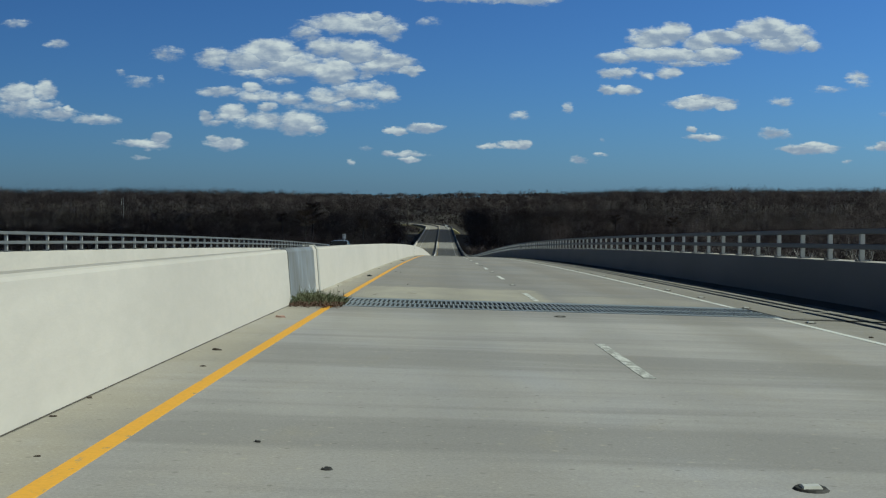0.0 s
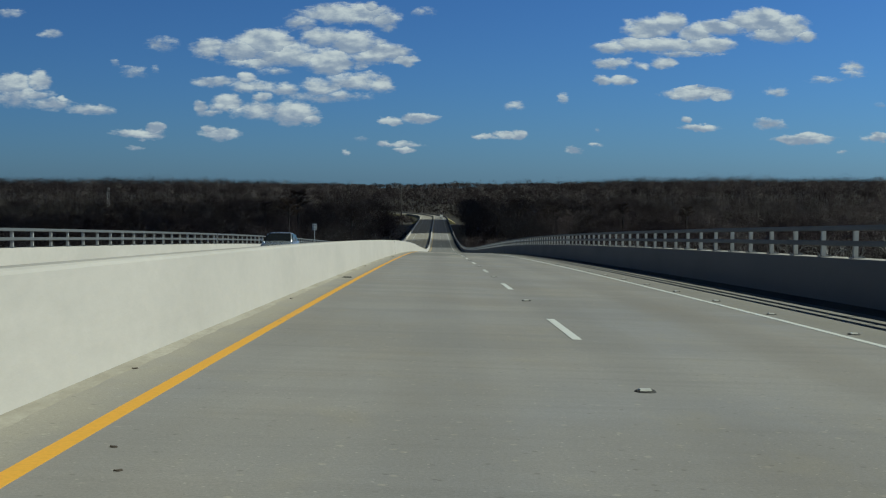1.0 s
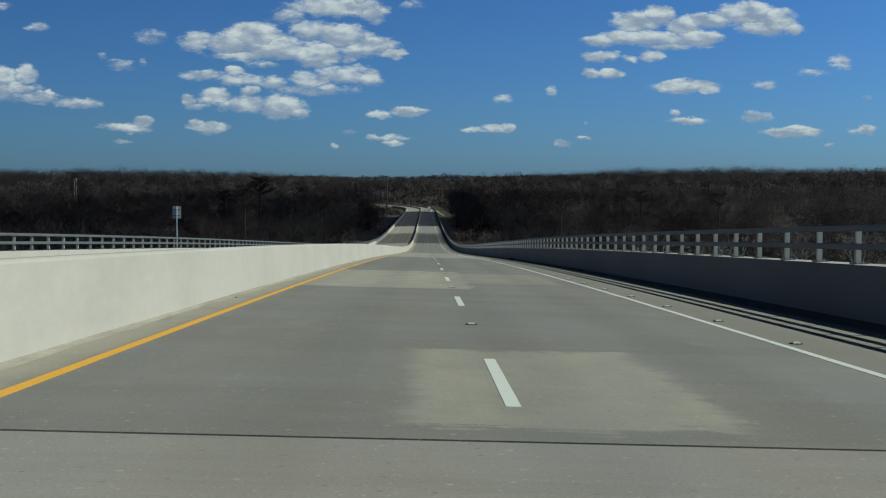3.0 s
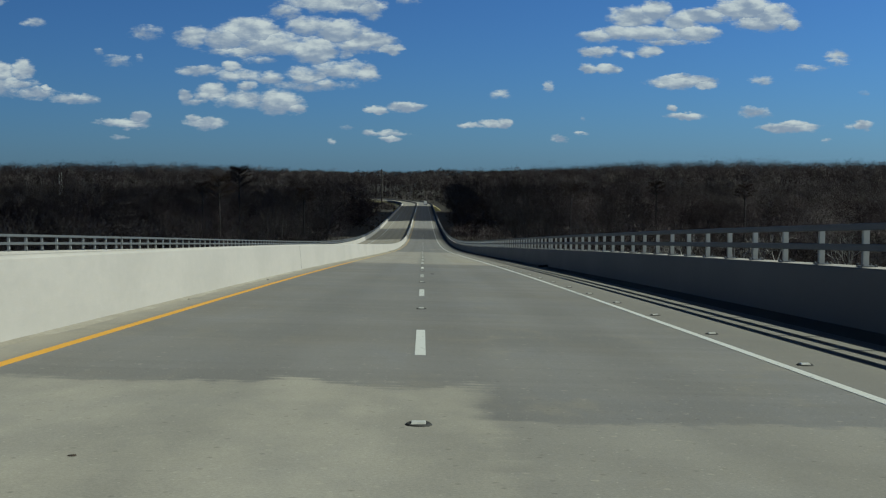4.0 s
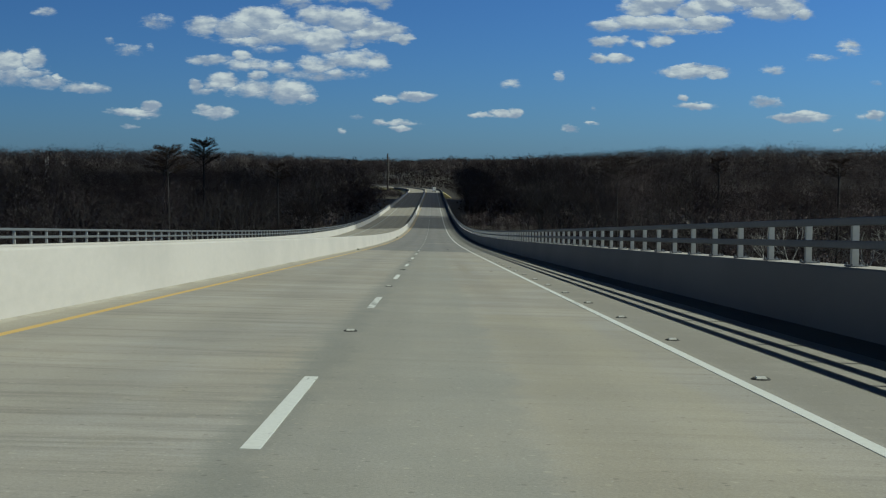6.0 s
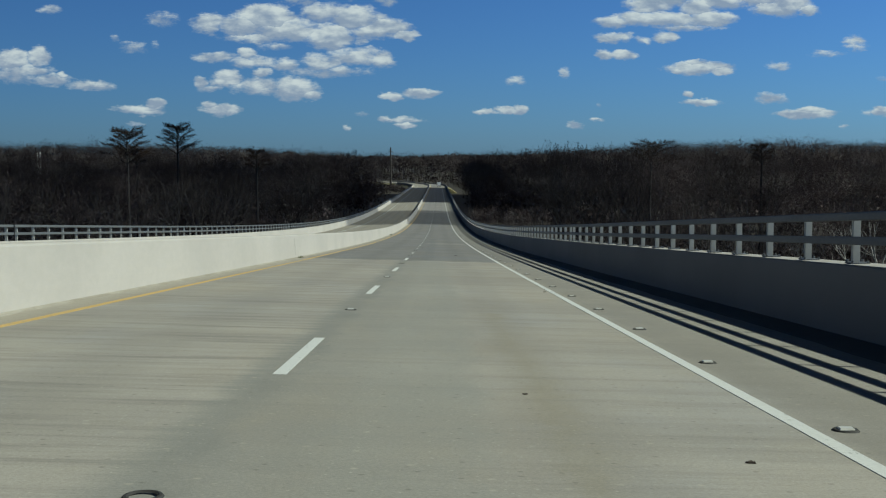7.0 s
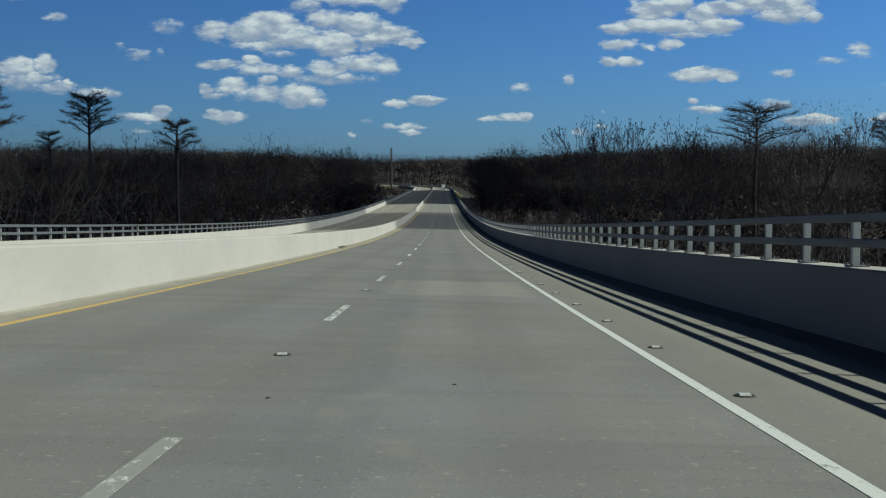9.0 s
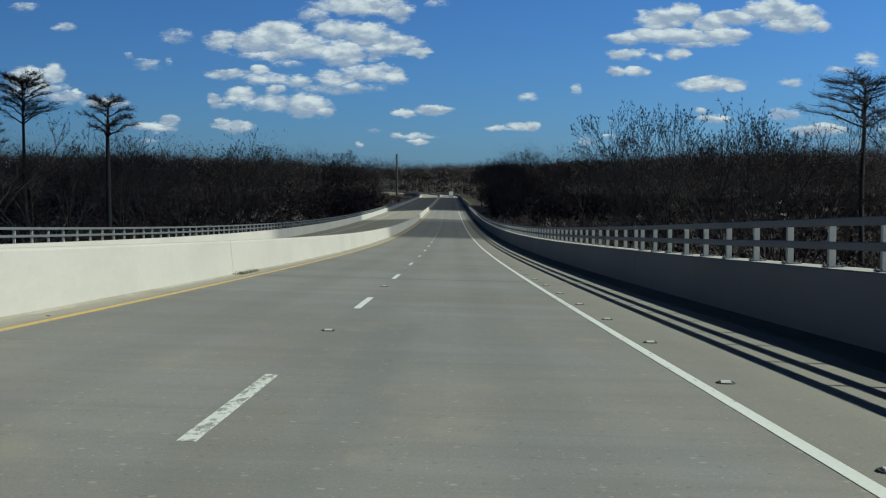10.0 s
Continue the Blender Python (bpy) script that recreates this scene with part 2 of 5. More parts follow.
def deck_material(name, base, dark, streaks, patches=(), bands=.25, left_streaks=0.0):
    """Tined bridge-deck concrete: cross-wise streaks and bands, blotches, wheel tracks, grit, and patches (x0, x1, y0, y1, strength, colour)."""
    base, dark = [(c[0], c[1] * .978, c[2] * 1.035) for c in (base, dark)]
    m = bpy.data.materials.new(name)
    nt = nodes_of(m)
    co = add(nt, "ShaderNodeTexCoord").outputs["Object"]
    xyz = add(nt, "ShaderNodeSeparateXYZ", {0: co})
    broad = grain(nt, vec(nt, "MULTIPLY", co, (.35, .12, 1)), 1.0, 5.0, 0.6)
    cross = grain(nt, vec(nt, "MULTIPLY", co, (.30, 3.4, 1)), 1.0, 7.0, 0.72)
    band = grain(nt, vec(nt, "MULTIPLY", co, (.045, .42, 1)), 1.0, 4.0, 0.62)
    mottle = grain(nt, vec(nt, "MULTIPLY", co, (1, .5, 1)), 1.6, 4.0, 0.6)
    hue = grain(nt, vec(nt, "MULTIPLY", co, (.55, .20, 1)), 1.0, 4.0, 0.6)
    fine = grain(nt, co, 55.0, 3.0, 0.8)
    col = blend(nt, ramp(nt, broad, 0.3, 0.7, 0.0, 0.75), rgb(base), rgb(dark))
    col = blend(nt, ramp(nt, hue, .50, .68, 0, .30), col, rgb((dark[0] * 1.10, dark[1] * 1.0, dark[2] * .82)))
    col = blend(nt, ramp(nt, hue, .50, .32, 0, .35), col, rgb((base[0] * .90, base[1] * .96, base[2] * 1.10)))
    col = blend(nt, calc(nt, "MULTIPLY", ramp(nt, band, .47, .56), bands), col, rgb([c * .82 for c in dark]))
    col = blend(nt, calc(nt, "MULTIPLY", ramp(nt, band, .42, .36), bands), col, rgb([c * 1.10 for c in base]))
    many = streaks
    if left_streaks:
        many = ramp(nt, xyz.outputs[0], -.6, .4, left_streaks, streaks)
    col = blend(nt, calc(nt, "MULTIPLY", ramp(nt, cross, 0.45, 0.70), many), col, rgb([c * .74 for c in dark]))
    col = blend(nt, calc(nt, "MULTIPLY", ramp(nt, mottle, 0.55, 0.75), 0.25), col, rgb((.34, .30, .22)))
    wob = calc(nt, "MULTIPLY_ADD", calc(nt, "SUBTRACT", cross, .5), 1.6, calc(nt, "MULTIPLY", calc(nt, "SUBTRACT", mottle, .5), 1.6))
    yy = calc(nt, "ADD", xyz.outputs[1], wob)
    xx = calc(nt, "ADD", xyz.outputs[0], calc(nt, "MULTIPLY", wob, .35))
    for x0, x1, y0, y1, much, hue_of in patches:
        k = calc(nt, "MULTIPLY", ramp(nt, yy, y0, y0 + .25), ramp(nt, yy, y1 - .25, y1, 1, 0))
        k = calc(nt, "MULTIPLY", k, calc(nt, "MULTIPLY", ramp(nt, xx, x0, x0 + .3), ramp(nt, xx, x1 - .3, x1, 1, 0)))
        col = blend(nt, calc(nt, "MULTIPLY", k, ramp(nt, mottle, .25, .75, .95 * much, .45 * much)), col, rgb(hue_of))
    # dust and grit outside the edge lines
    left = blend(nt, ramp(nt, xyz.outputs[0], -1, 1), rgb((.35, .315, .25)), rgb((.262, .244, .210)))
    out = calc(nt, "MAXIMUM", ramp(nt, xyz.outputs[0], -3.5, -3.75, 0, 1), ramp(nt, xyz.outputs[0], 3.55, 3.8, 0, 1))
    col = blend(nt, calc(nt, "MULTIPLY", out, ramp(nt, mottle, .2, .6, .25, .75)), col, left)
    # stray grit, pale and dark
    for size, tint_of, off, share in ((8.0, (.56, .52, .44), 0.0, .42), (13.0, (.50, .47, .41), 5.2, .35), (4.0, (.075, .065, .055), 7.3, .35), (10.0, (.10, .095, .085), 1.7, .28), (3.0, (.50, .45, .36), 3.1, .35)):
        cell = add(nt, "ShaderNodeTexVoronoi", {"Vector": vec(nt, "ADD", co, (off, off, 0)), "Scale": size}, voronoi_dimensions="2D")
        odd = add(nt, "ShaderNodeSeparateColor", {0: cell.outputs["Color"]}).outputs[0]
        speck = calc(nt, "MULTIPLY", ramp(nt, cell.outputs["Distance"], .03, .09, 1, 0), ramp(nt, odd, .6, .75))
        col = blend(nt, calc(nt, "MULTIPLY", speck, share), col, rgb(tint_of))
    # darker tyre tracks, one pair a lane
    track = calc(nt, "SINE", calc(nt, "MULTIPLY_ADD", xyz.outputs[0], math.tau / 1.83, 0.6))
    col = blend(nt, calc(nt, "MULTIPLY", ramp(nt, track, -.4, 1), 0.16), col, rgb([c * .6 for c in dark]))
    col = blend(nt, .55, col, add(nt, "ShaderNodeMix", {0: fine, 6: rgb((.25, .25, .25)), 7: rgb((1.75, 1.75, 1.75))}, data_type="RGBA").outputs[2], "MULTIPLY")
    tine = calc(nt, "SINE", calc(nt, "MULTIPLY", xyz.outputs[1], math.tau / 0.04))
    h = calc(nt, "MULTIPLY_ADD", tine, 0.06, fine)
    b = add(nt, "ShaderNodeBump", {"Strength": 0.35, "Distance": 0.006, "Height": h})
    p = add(nt, "ShaderNodeBsdfPrincipled", {"Base Color": col, "Normal": b.outputs[0], "Roughness": ramp(nt, fine, .3, .7, .75, .95, False)})
    p.inputs["Specular IOR Level"].default_value = 0.3
    nt.links.new(p.outputs[0], add(nt, "ShaderNodeOutputMaterial").inputs[0])
    return m


def paint_material(name, base, under, wear):
    """Road paint worn through to the concrete."""
    m = bpy.data.materials.new(name)
    nt = nodes_of(m)
    co = add(nt, "ShaderNodeTexCoord").outputs["Object"]
    chips = grain(nt, vec(nt, "MULTIPLY", co, (9, 3.5, 1)), 1.6, 5.0, 0.7)
    where = grain(nt, vec(nt, "MULTIPLY", co, (.3, .08, 1)), 1.0, 2.0)
    k = ramp(nt, calc(nt, "MULTIPLY_ADD", where, 0.6, chips), 1.16 - wear, 1.28 - wear)
    fine = grain(nt, co, 30.0, 3.0)
    col = blend(nt, ramp(nt, fine, .3, .8, 0, .3), rgb(base), rgb([c * .6 for c in base]))
    col = blend(nt, k, col, rgb(under))
    b = add(nt, "ShaderNodeBump", {"Strength": 0.3, "Distance": 0.004, "Height": calc(nt, "SUBTRACT", fine, k)})
    p = add(nt, "ShaderNodeBsdfPrincipled", {"Base Color": col, "Normal": b.outputs[0], "Roughness": 0.65})
    nt.links.new(p.outputs[0], add(nt, "ShaderNodeOutputMaterial").inputs[0])
    return m


def glass_material(name, tint, rough=0.03):
    m = bpy.data.materials.new(name)
    nt = nodes_of(m)
    p = add(nt, "ShaderNodeBsdfPrincipled", {"Base Color": rgb(tint), "Roughness": rough})
    nt.links.new(p.outputs[0], add(nt, "ShaderNodeOutputMaterial").inputs[0])
    return m


def plate_material():
    """Grey-painted steel, streaked downwards, with pale drips along its foot."""
    m = bpy.data.materials.new("stained_plate_steel")
    nt = nodes_of(m)
    co = add(nt, "ShaderNodeTexCoord").outputs["Object"]
    sepz = add(nt, "ShaderNodeSeparateXYZ", {0: co}).outputs
    blotch = grain(nt, co, 1.3, 4.0, .6)
    streak = grain(nt, vec(nt, "MULTIPLY", co, (4, 4, .35)), 1.4, 4.0, .6)
    col = blend(nt, ramp(nt, blotch, .35, .65), rgb((.185, .195, .205)), rgb((.15, .148, .138)))
    col = blend(nt, calc(nt, "MULTIPLY", ramp(nt, streak, .5, .75), .5), col, rgb((.34, .37, .41)))
    col = blend(nt, calc(nt, "MULTIPLY", ramp(nt, streak, .3, .45, 1, 0), .4), col, rgb((.13, .13, .125)))
    edge = calc(nt, "MULTIPLY_ADD", grain(nt, vec(nt, "MULTIPLY", co, (0, 2.6, 0)), 1.0, 3.0, .6), 1.1, calc(nt, "MULTIPLY_ADD", sepz[1], -.026, .02))
    drip = ramp(nt, calc(nt, "SUBTRACT", sepz[2], edge), -.62, -.50, 1, 0)
    col = blend(nt, calc(nt, "MULTIPLY", drip, .55), col, rgb((.42, .45, .49)))
    p = add(nt, "ShaderNodeBsdfPrincipled", {"Base Color": col, "Metallic": .1, "Roughness": ramp(nt, streak, .3, .7, .45, .7, False)})
    nt.links.new(p.outputs[0], add(nt, "ShaderNodeOutputMaterial").inputs[0])
    return m


PALE_PATCH, WARM_PATCH = (.42, .388, .318), (.30, .282, .25)
PATCHES_0 = [(-3.4, -.6, 11.5, 16.6, .35, (.30, .285, .25)), (1.4, 2.6, -10, 16.6, .35, (.27, .25, .21))]
PATCHES_1 = [(-3.6, .4, 19.0, 24.6, 1, PALE_PATCH), (.4, 3.4, 19.0, 22.0, .4, PALE_PATCH), (1.6, 2.9, 24, 62, .25, (.27, .23, .18)),
             (-1.1, 1.0, 97.6, 101.9, .75, PALE_PATCH)]
PATCHES_2 = [(-3.7, .62, 124.0, 139.3, .85, PALE_PATCH), (.3, 3.2, 128.0, 137.5, .45, PALE_PATCH), (-.9, 1.6, 104.0, 109.3, .6, PALE_PATCH),
             (-1.6, .9, 160, 189.4, .22, (.16, .165, .17)), (-3.6, 2.6, 186.6, 189.6, .25, PALE_PATCH)]
PATCHES_3 = [(-.42, 1.75, 189, 276, .8, (.29, .282, .25)), (-.38, .30, 189, 276, .6, (.205, .205, .188)), (1.78, 2.3, 232, 247, .55, (.285, .25, .17)),
             (1.72, 1.84, 200, 252, .9, (.19, .175, .145)), (1.5, 3.2, 196, 214, .5, (.38, .34, .25))]
PATCHES_4 = [(.25, 3.45, 319, 325.6, .9, WARM_PATCH), (-3.6, 6.0, 275.6, 276.6, 1, WARM_PATCH), (.45, 1.2, 276, 346, .55, (.155, .157, .155)), (-3.4, -1.2, 300, 318, .25, (.19, .175, .15))]
M_DECK_PALE = deck_material("pale_deck_concrete", (.385, .374, .340), (.318, .310, .282), .35, PATCHES_0, .75)
M_DECK_A = deck_material("deck_concrete", (.310, .298, .264), (.255, .245, .218), .25, PATCHES_1)
M_DECK_B = deck_material("deck_concrete_second", (.245, .238, .21), (.20, .195, .172), .22, PATCHES_2)
M_DECK_TAN = deck_material("streaked_deck_concrete", (.402, .378, .308), (.32, .302, .248), .45, PATCHES_3, .3, .85)
M_DECK_C = deck_material("deck_concrete_fourth", (.24, .235, .21), (.195, .192, .172), .22, PATCHES_4)
M_DECK_FAR = deck_material("far_deck_concrete", (.29, .28, .25), (.23, .225, .2), .3)
M_DECK_GREY = deck_material("grey_deck_concrete", (.20, .198, .18), (.165, .165, .15), .3)
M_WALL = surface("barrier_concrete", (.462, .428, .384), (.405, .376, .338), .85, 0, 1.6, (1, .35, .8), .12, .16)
# same concrete as M_WALL, with the near parapet's shade put into the colour
M_PARAPET_SHADED = surface("parapet_concrete", (.180, .177, .172), (.150, .148, .143), .9, 0, 1.8, (1, .35, .8), .12, .18)
M_PIER = surface("pier_concrete", (.36, .35, .32), (.28, .27, .25), .9, 0, 2.0, bump=.1)
M_STEEL = surface("galvanised_rail", (.125, .130, .134), (.10, .105, .11), .6, .1, .4, (1, .3, 1), .05, .15)
M_POST = surface("galvanised_post", (.42, .42, .40), (.33, .33, .315), .65, .1, .4, bump=.05, speck=.15)
M_PLATE = plate_material()
M_FINGER = surface("finger_joint_steel", (.28, .31, .325), (.215, .235, .25), .55, .25, .25, bump=.08)
M_DARK = surface("black_rubber", (.022, .022, .022), (.035, .033, .03), .9, 0, .2, bump=.2)
M_YELLOW = paint_material("yellow_paint", (.78, .40, .035), (.26, .25, .22), .20)
M_YELLOW_WORN = paint_material("worn_yellow_paint", (.60, .40, .12), (.29, .265, .20), .31)
M_WHITE = paint_material("white_paint", (.70, .70, .66), (.25, .245, .22), .24)
M_WHITE_WORN = paint_material("worn_white_paint", (.68, .68, .64), (.25, .245, .22), .40)
M_WHITE_BARE = paint_material("flaked_white_paint", (.68, .68, .64), (.31, .302, .275), .515)
M_CERAMIC = surface("marker_ceramic", (.60, .59, .55), (.42, .41, .37), .4, 0, .1, bump=.05)
M_BITUMEN = surface("bitumen_pad", (.03, .029, .027), (.045, .042, .038), .8, 0, .1)
M_DUST = surface("gutter_dust", (.40, .365, .30), (.27, .24, .185), .95, 0, .7, (1, .4, 1), .5, .5)
M_GUTTER_DARK = surface("gutter_dark", (.085, .073, .058), (.055, .048, .040), .95, 0, .8, (1, .3, 1), .5, .5)
M_GROUND = surface("leaf_litter", (.052, .043, .033), (.032, .028, .022), .95, 0, 9.0, bump=.2, speck=.5)
M_DRY = surface("dry_grass", (.42, .36, .18), (.26, .24, .11), .95, 0, 2.0, bump=.3, speck=.6)
M_BARK = surface("grey_brown_bark", (.021, .018, .018), (.014, .0125, .0125), .95, 0, .6, (3, 3, .5), .5, .5, .3)
M_PALE_BARK = surface("pale_bark", (.33, .31, .29), (.20, .19, .175), .95, 0, .6, (3, 3, .5), .4, .5, .2)
M_TWIG = spray_material("bare_twigs", (.058, .048, .046), (.040, .034, .034), 4.0, .3)
M_CYPRESS = spray_material("rusty_cypress_needles", (.050, .035, .028), (.034, .026, .022), 3.0, .2)
M_WOODS = spray_material("winter_woods", (.088, .070, .072), (.043, .036, .041), 17.0, 0, (.14, .126, .124))
M_FAR_WOODS = spray_material("distant_woods", (.072, .060, .062), (.038, .034, .039), 45.0, 0, (.11, .098, .093))
M_HORIZON = spray_material("horizon_woods", (.082, .070, .070), (.048, .044, .049), 120.0, 0, (.115, .103, .098))
M_WEED = surface("weed_leaves", (.085, .105, .045), (.14, .115, .06), .8, 0, .15, bump=.1)
M_DEADLEAF = surface("dead_leaves", (.12, .065, .04), (.07, .045, .032), .9, 0, .1, bump=.1)
M_RUSTY = surface("reddish_scrap", (.42, .26, .20), (.30, .20, .16), .9, 0, .1, bump=.2)
M_LITTER = surface("dark_litter", (.075, .055, .04), (.05, .04, .03), .9, 0, .1, bump=.1)
M_SILVER = surface("silver_car_paint", (.40, .43, .46), (.38, .41, .44), .28, .7, 2.0, bump=0, speck=.03)
M_GLASS = glass_material("dark_car_glass", (.012, .014, .016))
M_CHROME = surface("chrome", (.7, .7, .7), (.62, .62, .62), .15, 1.0, .3, bump=0, speck=.05)
M_LAMP = glass_material("lamp_glass", (.55, .57, .6), .08)
M_TYRE = surface("tyre_rubber", (.02, .02, .02), (.03, .03, .03), .85, 0, .2)
M_VAN = surface("white_van_paint", (.82, .82, .80), (.72, .72, .70), .35, 0, 1.0, bump=0, speck=.05)
M_POLE = surface("weathered_pole_wood", (.085, .075, .066), (.055, .049, .044), .9, 0, .6, (4, 4, .4), .3, .4)
M_SIGN = surface("sign_aluminium", (.55, .56, .56), (.46, .47, .48), .4, .5, .5, bump=.03, speck=.1)
M_MASTPAINT = surface("mast_white_paint", (.75, .75, .73), (.6, .6, .58), .5, 0, 1.0)

# ---------------------------------------------------------------- mesh helpers


def mesh_ob(name, verts, faces, material, parent=None, label="", smooth=False):
    me = bpy.data.meshes.new(name)
    me.from_pydata(verts, [], faces)
    me.materials.append(material)
    if smooth:
        me.shade_smooth()
    ob = new(name, me)
    if parent:
        ob.parent = parent
    if label:
        ob["label"] = label
    return ob


def part(name, bm, material, parent, label="", smooth=False):
    me = bpy.data.meshes.new(name)
    bmesh.ops.recalc_face_normals(bm, faces=bm.faces)
    bm.to_mesh(me)
    bm.free()
    me.materials.append(material)
    if smooth:
        me.shade_smooth()
    ob = new(name, me)
    if parent:
        ob.parent = parent
    if label:
        ob["label"] = label
    return ob


def box(x0, x1, y0, y1, z0, z1, bevel=0.0, bm=None):
    bm = bm or bmesh.new()
    made = bmesh.ops.create_cube(bm, size=1.0)
    vs = made["verts"]
    for v in vs:
        v.co = ((x0 + x1) / 2 + v.co.x * (x1 - x0), (y0 + y1) / 2 + v.co.y * (y1 - y0), (z0 + z1) / 2 + v.co.z * (z1 - z0))
    if bevel:
        es = list({e for v in vs for e in v.link_edges})
        bmesh.ops.bevel(bm, geom=es, offset=bevel, segments=2, affect="EDGES")
    return bm


def rod(p0, p1, r0, r1, sides=8, bm=None):
    bm = bm or bmesh.new()
    p0, p1 = Vector(p0), Vector(p1)
    turn = (p1 - p0).to_track_quat("Z", "Y").to_matrix().to_4x4()
    m = Matrix.Translation((p0 + p1) / 2) @ turn
    bmesh.ops.create_cone(bm, cap_ends=True, segments=sides, radius1=r0, radius2=r1, depth=(p1 - p0).length, matrix=m)
    return bm


def empty(name, at=(0, 0, 0)):
    ob = new(name)
    ob.location = at
    return ob


# ---------------------------------------------------------------- the bridge's line
LINE_Z = [1.95, 1.23, 0.0, -1.53, -3.30, -5.28, -7.49, -9.89, -12.34, -14.76, -17.06, -19.12, -20.90, -22.33, -23.44, -24.29,
          -24.94, -25.46, -25.90, -26.29, -26.67, -27.04, -27.42, -27.78, -28.13, -28.47, -28.77, -29.05, -29.29, -29.52, -29.72,
          -29.91, -30.07, -30.2, -30.3, -30.4, -30.5, -30.6]
CROSS = 0.026          # cross fall, down from the median
MEDIAN = -4.40         # centre of the median barrier


def level(y):
    """Height of the lane line above the datum, by a cubic through stations 40 m apart."""
    s = (y + 80.0) / 40.0
    i = min(max(int(math.floor(s)), 1), len(LINE_Z) - 3)
    u = s - i
    a, b, c, d = LINE_Z[i - 1:i + 3]
    return b + 0.5 * u * (c - a + u * (2 * a - 5 * b + 4 * c - d + u * (3 * (b - c) + d - a)))


def bend(y):
    """The road's sideways offset: straight, then a curve to the left."""
    return 0.0 if y < 1010 else -(y - 1010) ** 2 / 1300.0


def spot_on(x, y, up=0.0):
    """A point on the deck at x across and y along, either roadway."""
    across = x if x > MEDIAN else 2 * MEDIAN - x
    return Vector((x + bend(y), y, level(y) - CROSS * across + up))


def sweep(section, y0, y1, step=6.0, mirror=False):
    """A closed section (x, height above the local deck plane) carried along the bridge."""
    n = max(1, int(math.ceil((y1 - y0) / step)))
    turn = sum(a[0] * b[1] - b[0] * a[1] for a, b in zip(section, section[1:] + section[:1]))
    section = section if turn < 0 else section[::-1]
    verts, faces, k = [], [], len(section)
    for i in range(n + 1):
        y = y0 + (y1 - y0) * i / n
        for x, dz in section:
            base = level(y) - CROSS * x + dz
            xx = 2 * MEDIAN - x if mirror else x
            verts.append((xx + bend(y), y, base))
    for i in range(n):
        for j in range(k):
            a, b = i * k + j, i * k + (j + 1) % k
            quad = (a, b, b + k, a + k)
            faces.append(quad[::-1] if mirror else quad)
    caps = [tuple(range(k)), tuple(range(n * k, n * k + k))]
    faces.append(caps[0][::-1] if not mirror else caps[0])
    faces.append(caps[1] if not mirror else caps[1][::-1])
    return verts, faces


def swept(name, section, y0, y1, material, parent=None, step=6.0, mirror=False, label=""):
    return mesh_ob(name, *sweep(section, y0, y1, step, mirror), material, parent, label)


# ---------------------------------------------------------------- decks, barriers and rails
JOINTS = [-69.0, 17.8, 103.6, 189.4, 275.3, 361.1, 447.0, 532.8, 618.6, 704.5, 790.3, 876.2, 962.0]
DECKS = [M_DECK_PALE, M_DECK_A, M_DECK_B, M_DECK_TAN, M_DECK_C, M_DECK_C, M_DECK_GREY, M_DECK_FAR]
DECK_SEC = [(6.78, -.003), (6.78, -.30), (6.0, -.26), (-4.1, -.26), (-4.385, -.26), (-4.385, 0.0)]
WALL_SEC = [(-4.20, 0.0), (-4.215, .25), (-4.262, .84), (-4.275, .865), (-4.30, .88), (-4.3985, .88), (-4.3985, 0.001), (-4.25, 0.001)]
PARA_SEC = [(6.25, 0.0), (6.75, 0.0), (6.75, .90), (6.73, .92), (6.36, .898), (6.337, .878), (6.27, .25)]
# thin strip over the parapet top, paler to look sunlit
LIT_TOP_SEC = [(6.366, .8975), (6.366, .9015), (6.728, .9225), (6.728, .9185)]
TOP_RAIL = [(6.365, 1.458), (6.375, 1.445), (6.435, 1.445), (6.445, 1.458), (6.445, 1.535), (6.435, 1.548), (6.375, 1.548), (6.365, 1.535)]
LOW_RAIL = [(x, z - .30) for x, z in TOP_RAIL]


def post_mesh():
    """A tapering plate post: web and two flanges."""
    bm = bmesh.new()
    box(6.457, 6.535, -.010, .010, .925, 1.50, 0, bm)
    box(6.446, 6.460, -.031, .031, .925, 1.50, 0, bm)
    box(6.528, 6.54, -.031, .031, .925, 1.46, 0, bm)
    box(6.452, 6.530, -.034, -.025, .925, 1.47, 0, bm)
    me = bpy.data.meshes.new("post")
    bmesh.ops.recalc_face_normals(bm, faces=bm.faces)
    bm.to_mesh(me)
    bm.free()
    me.materials.append(M_POST)
    return me


def plate_mesh():
    bm = box(6.40, 6.64, -.12, .12, .906, .928, .004)
    for sx in (6.425, 6.615):
        for sy in (-.10, .10):
            rod((sx, sy, .926), (sx, sy, .955), .016, .016, 6, bm)
    me = bpy.data.meshes.new("base_plate")
    bmesh.ops.recalc_face_normals(bm, faces=bm.faces)
    bm.to_mesh(me)
    bm.free()
    me.materials.append(M_STEEL)
    return me


POST, PLATE = post_mesh(), plate_mesh()


def linked(name, me, parent, m):
    ob = new(name, me)
    ob.parent = parent
    ob.matrix_basis = m
    return ob


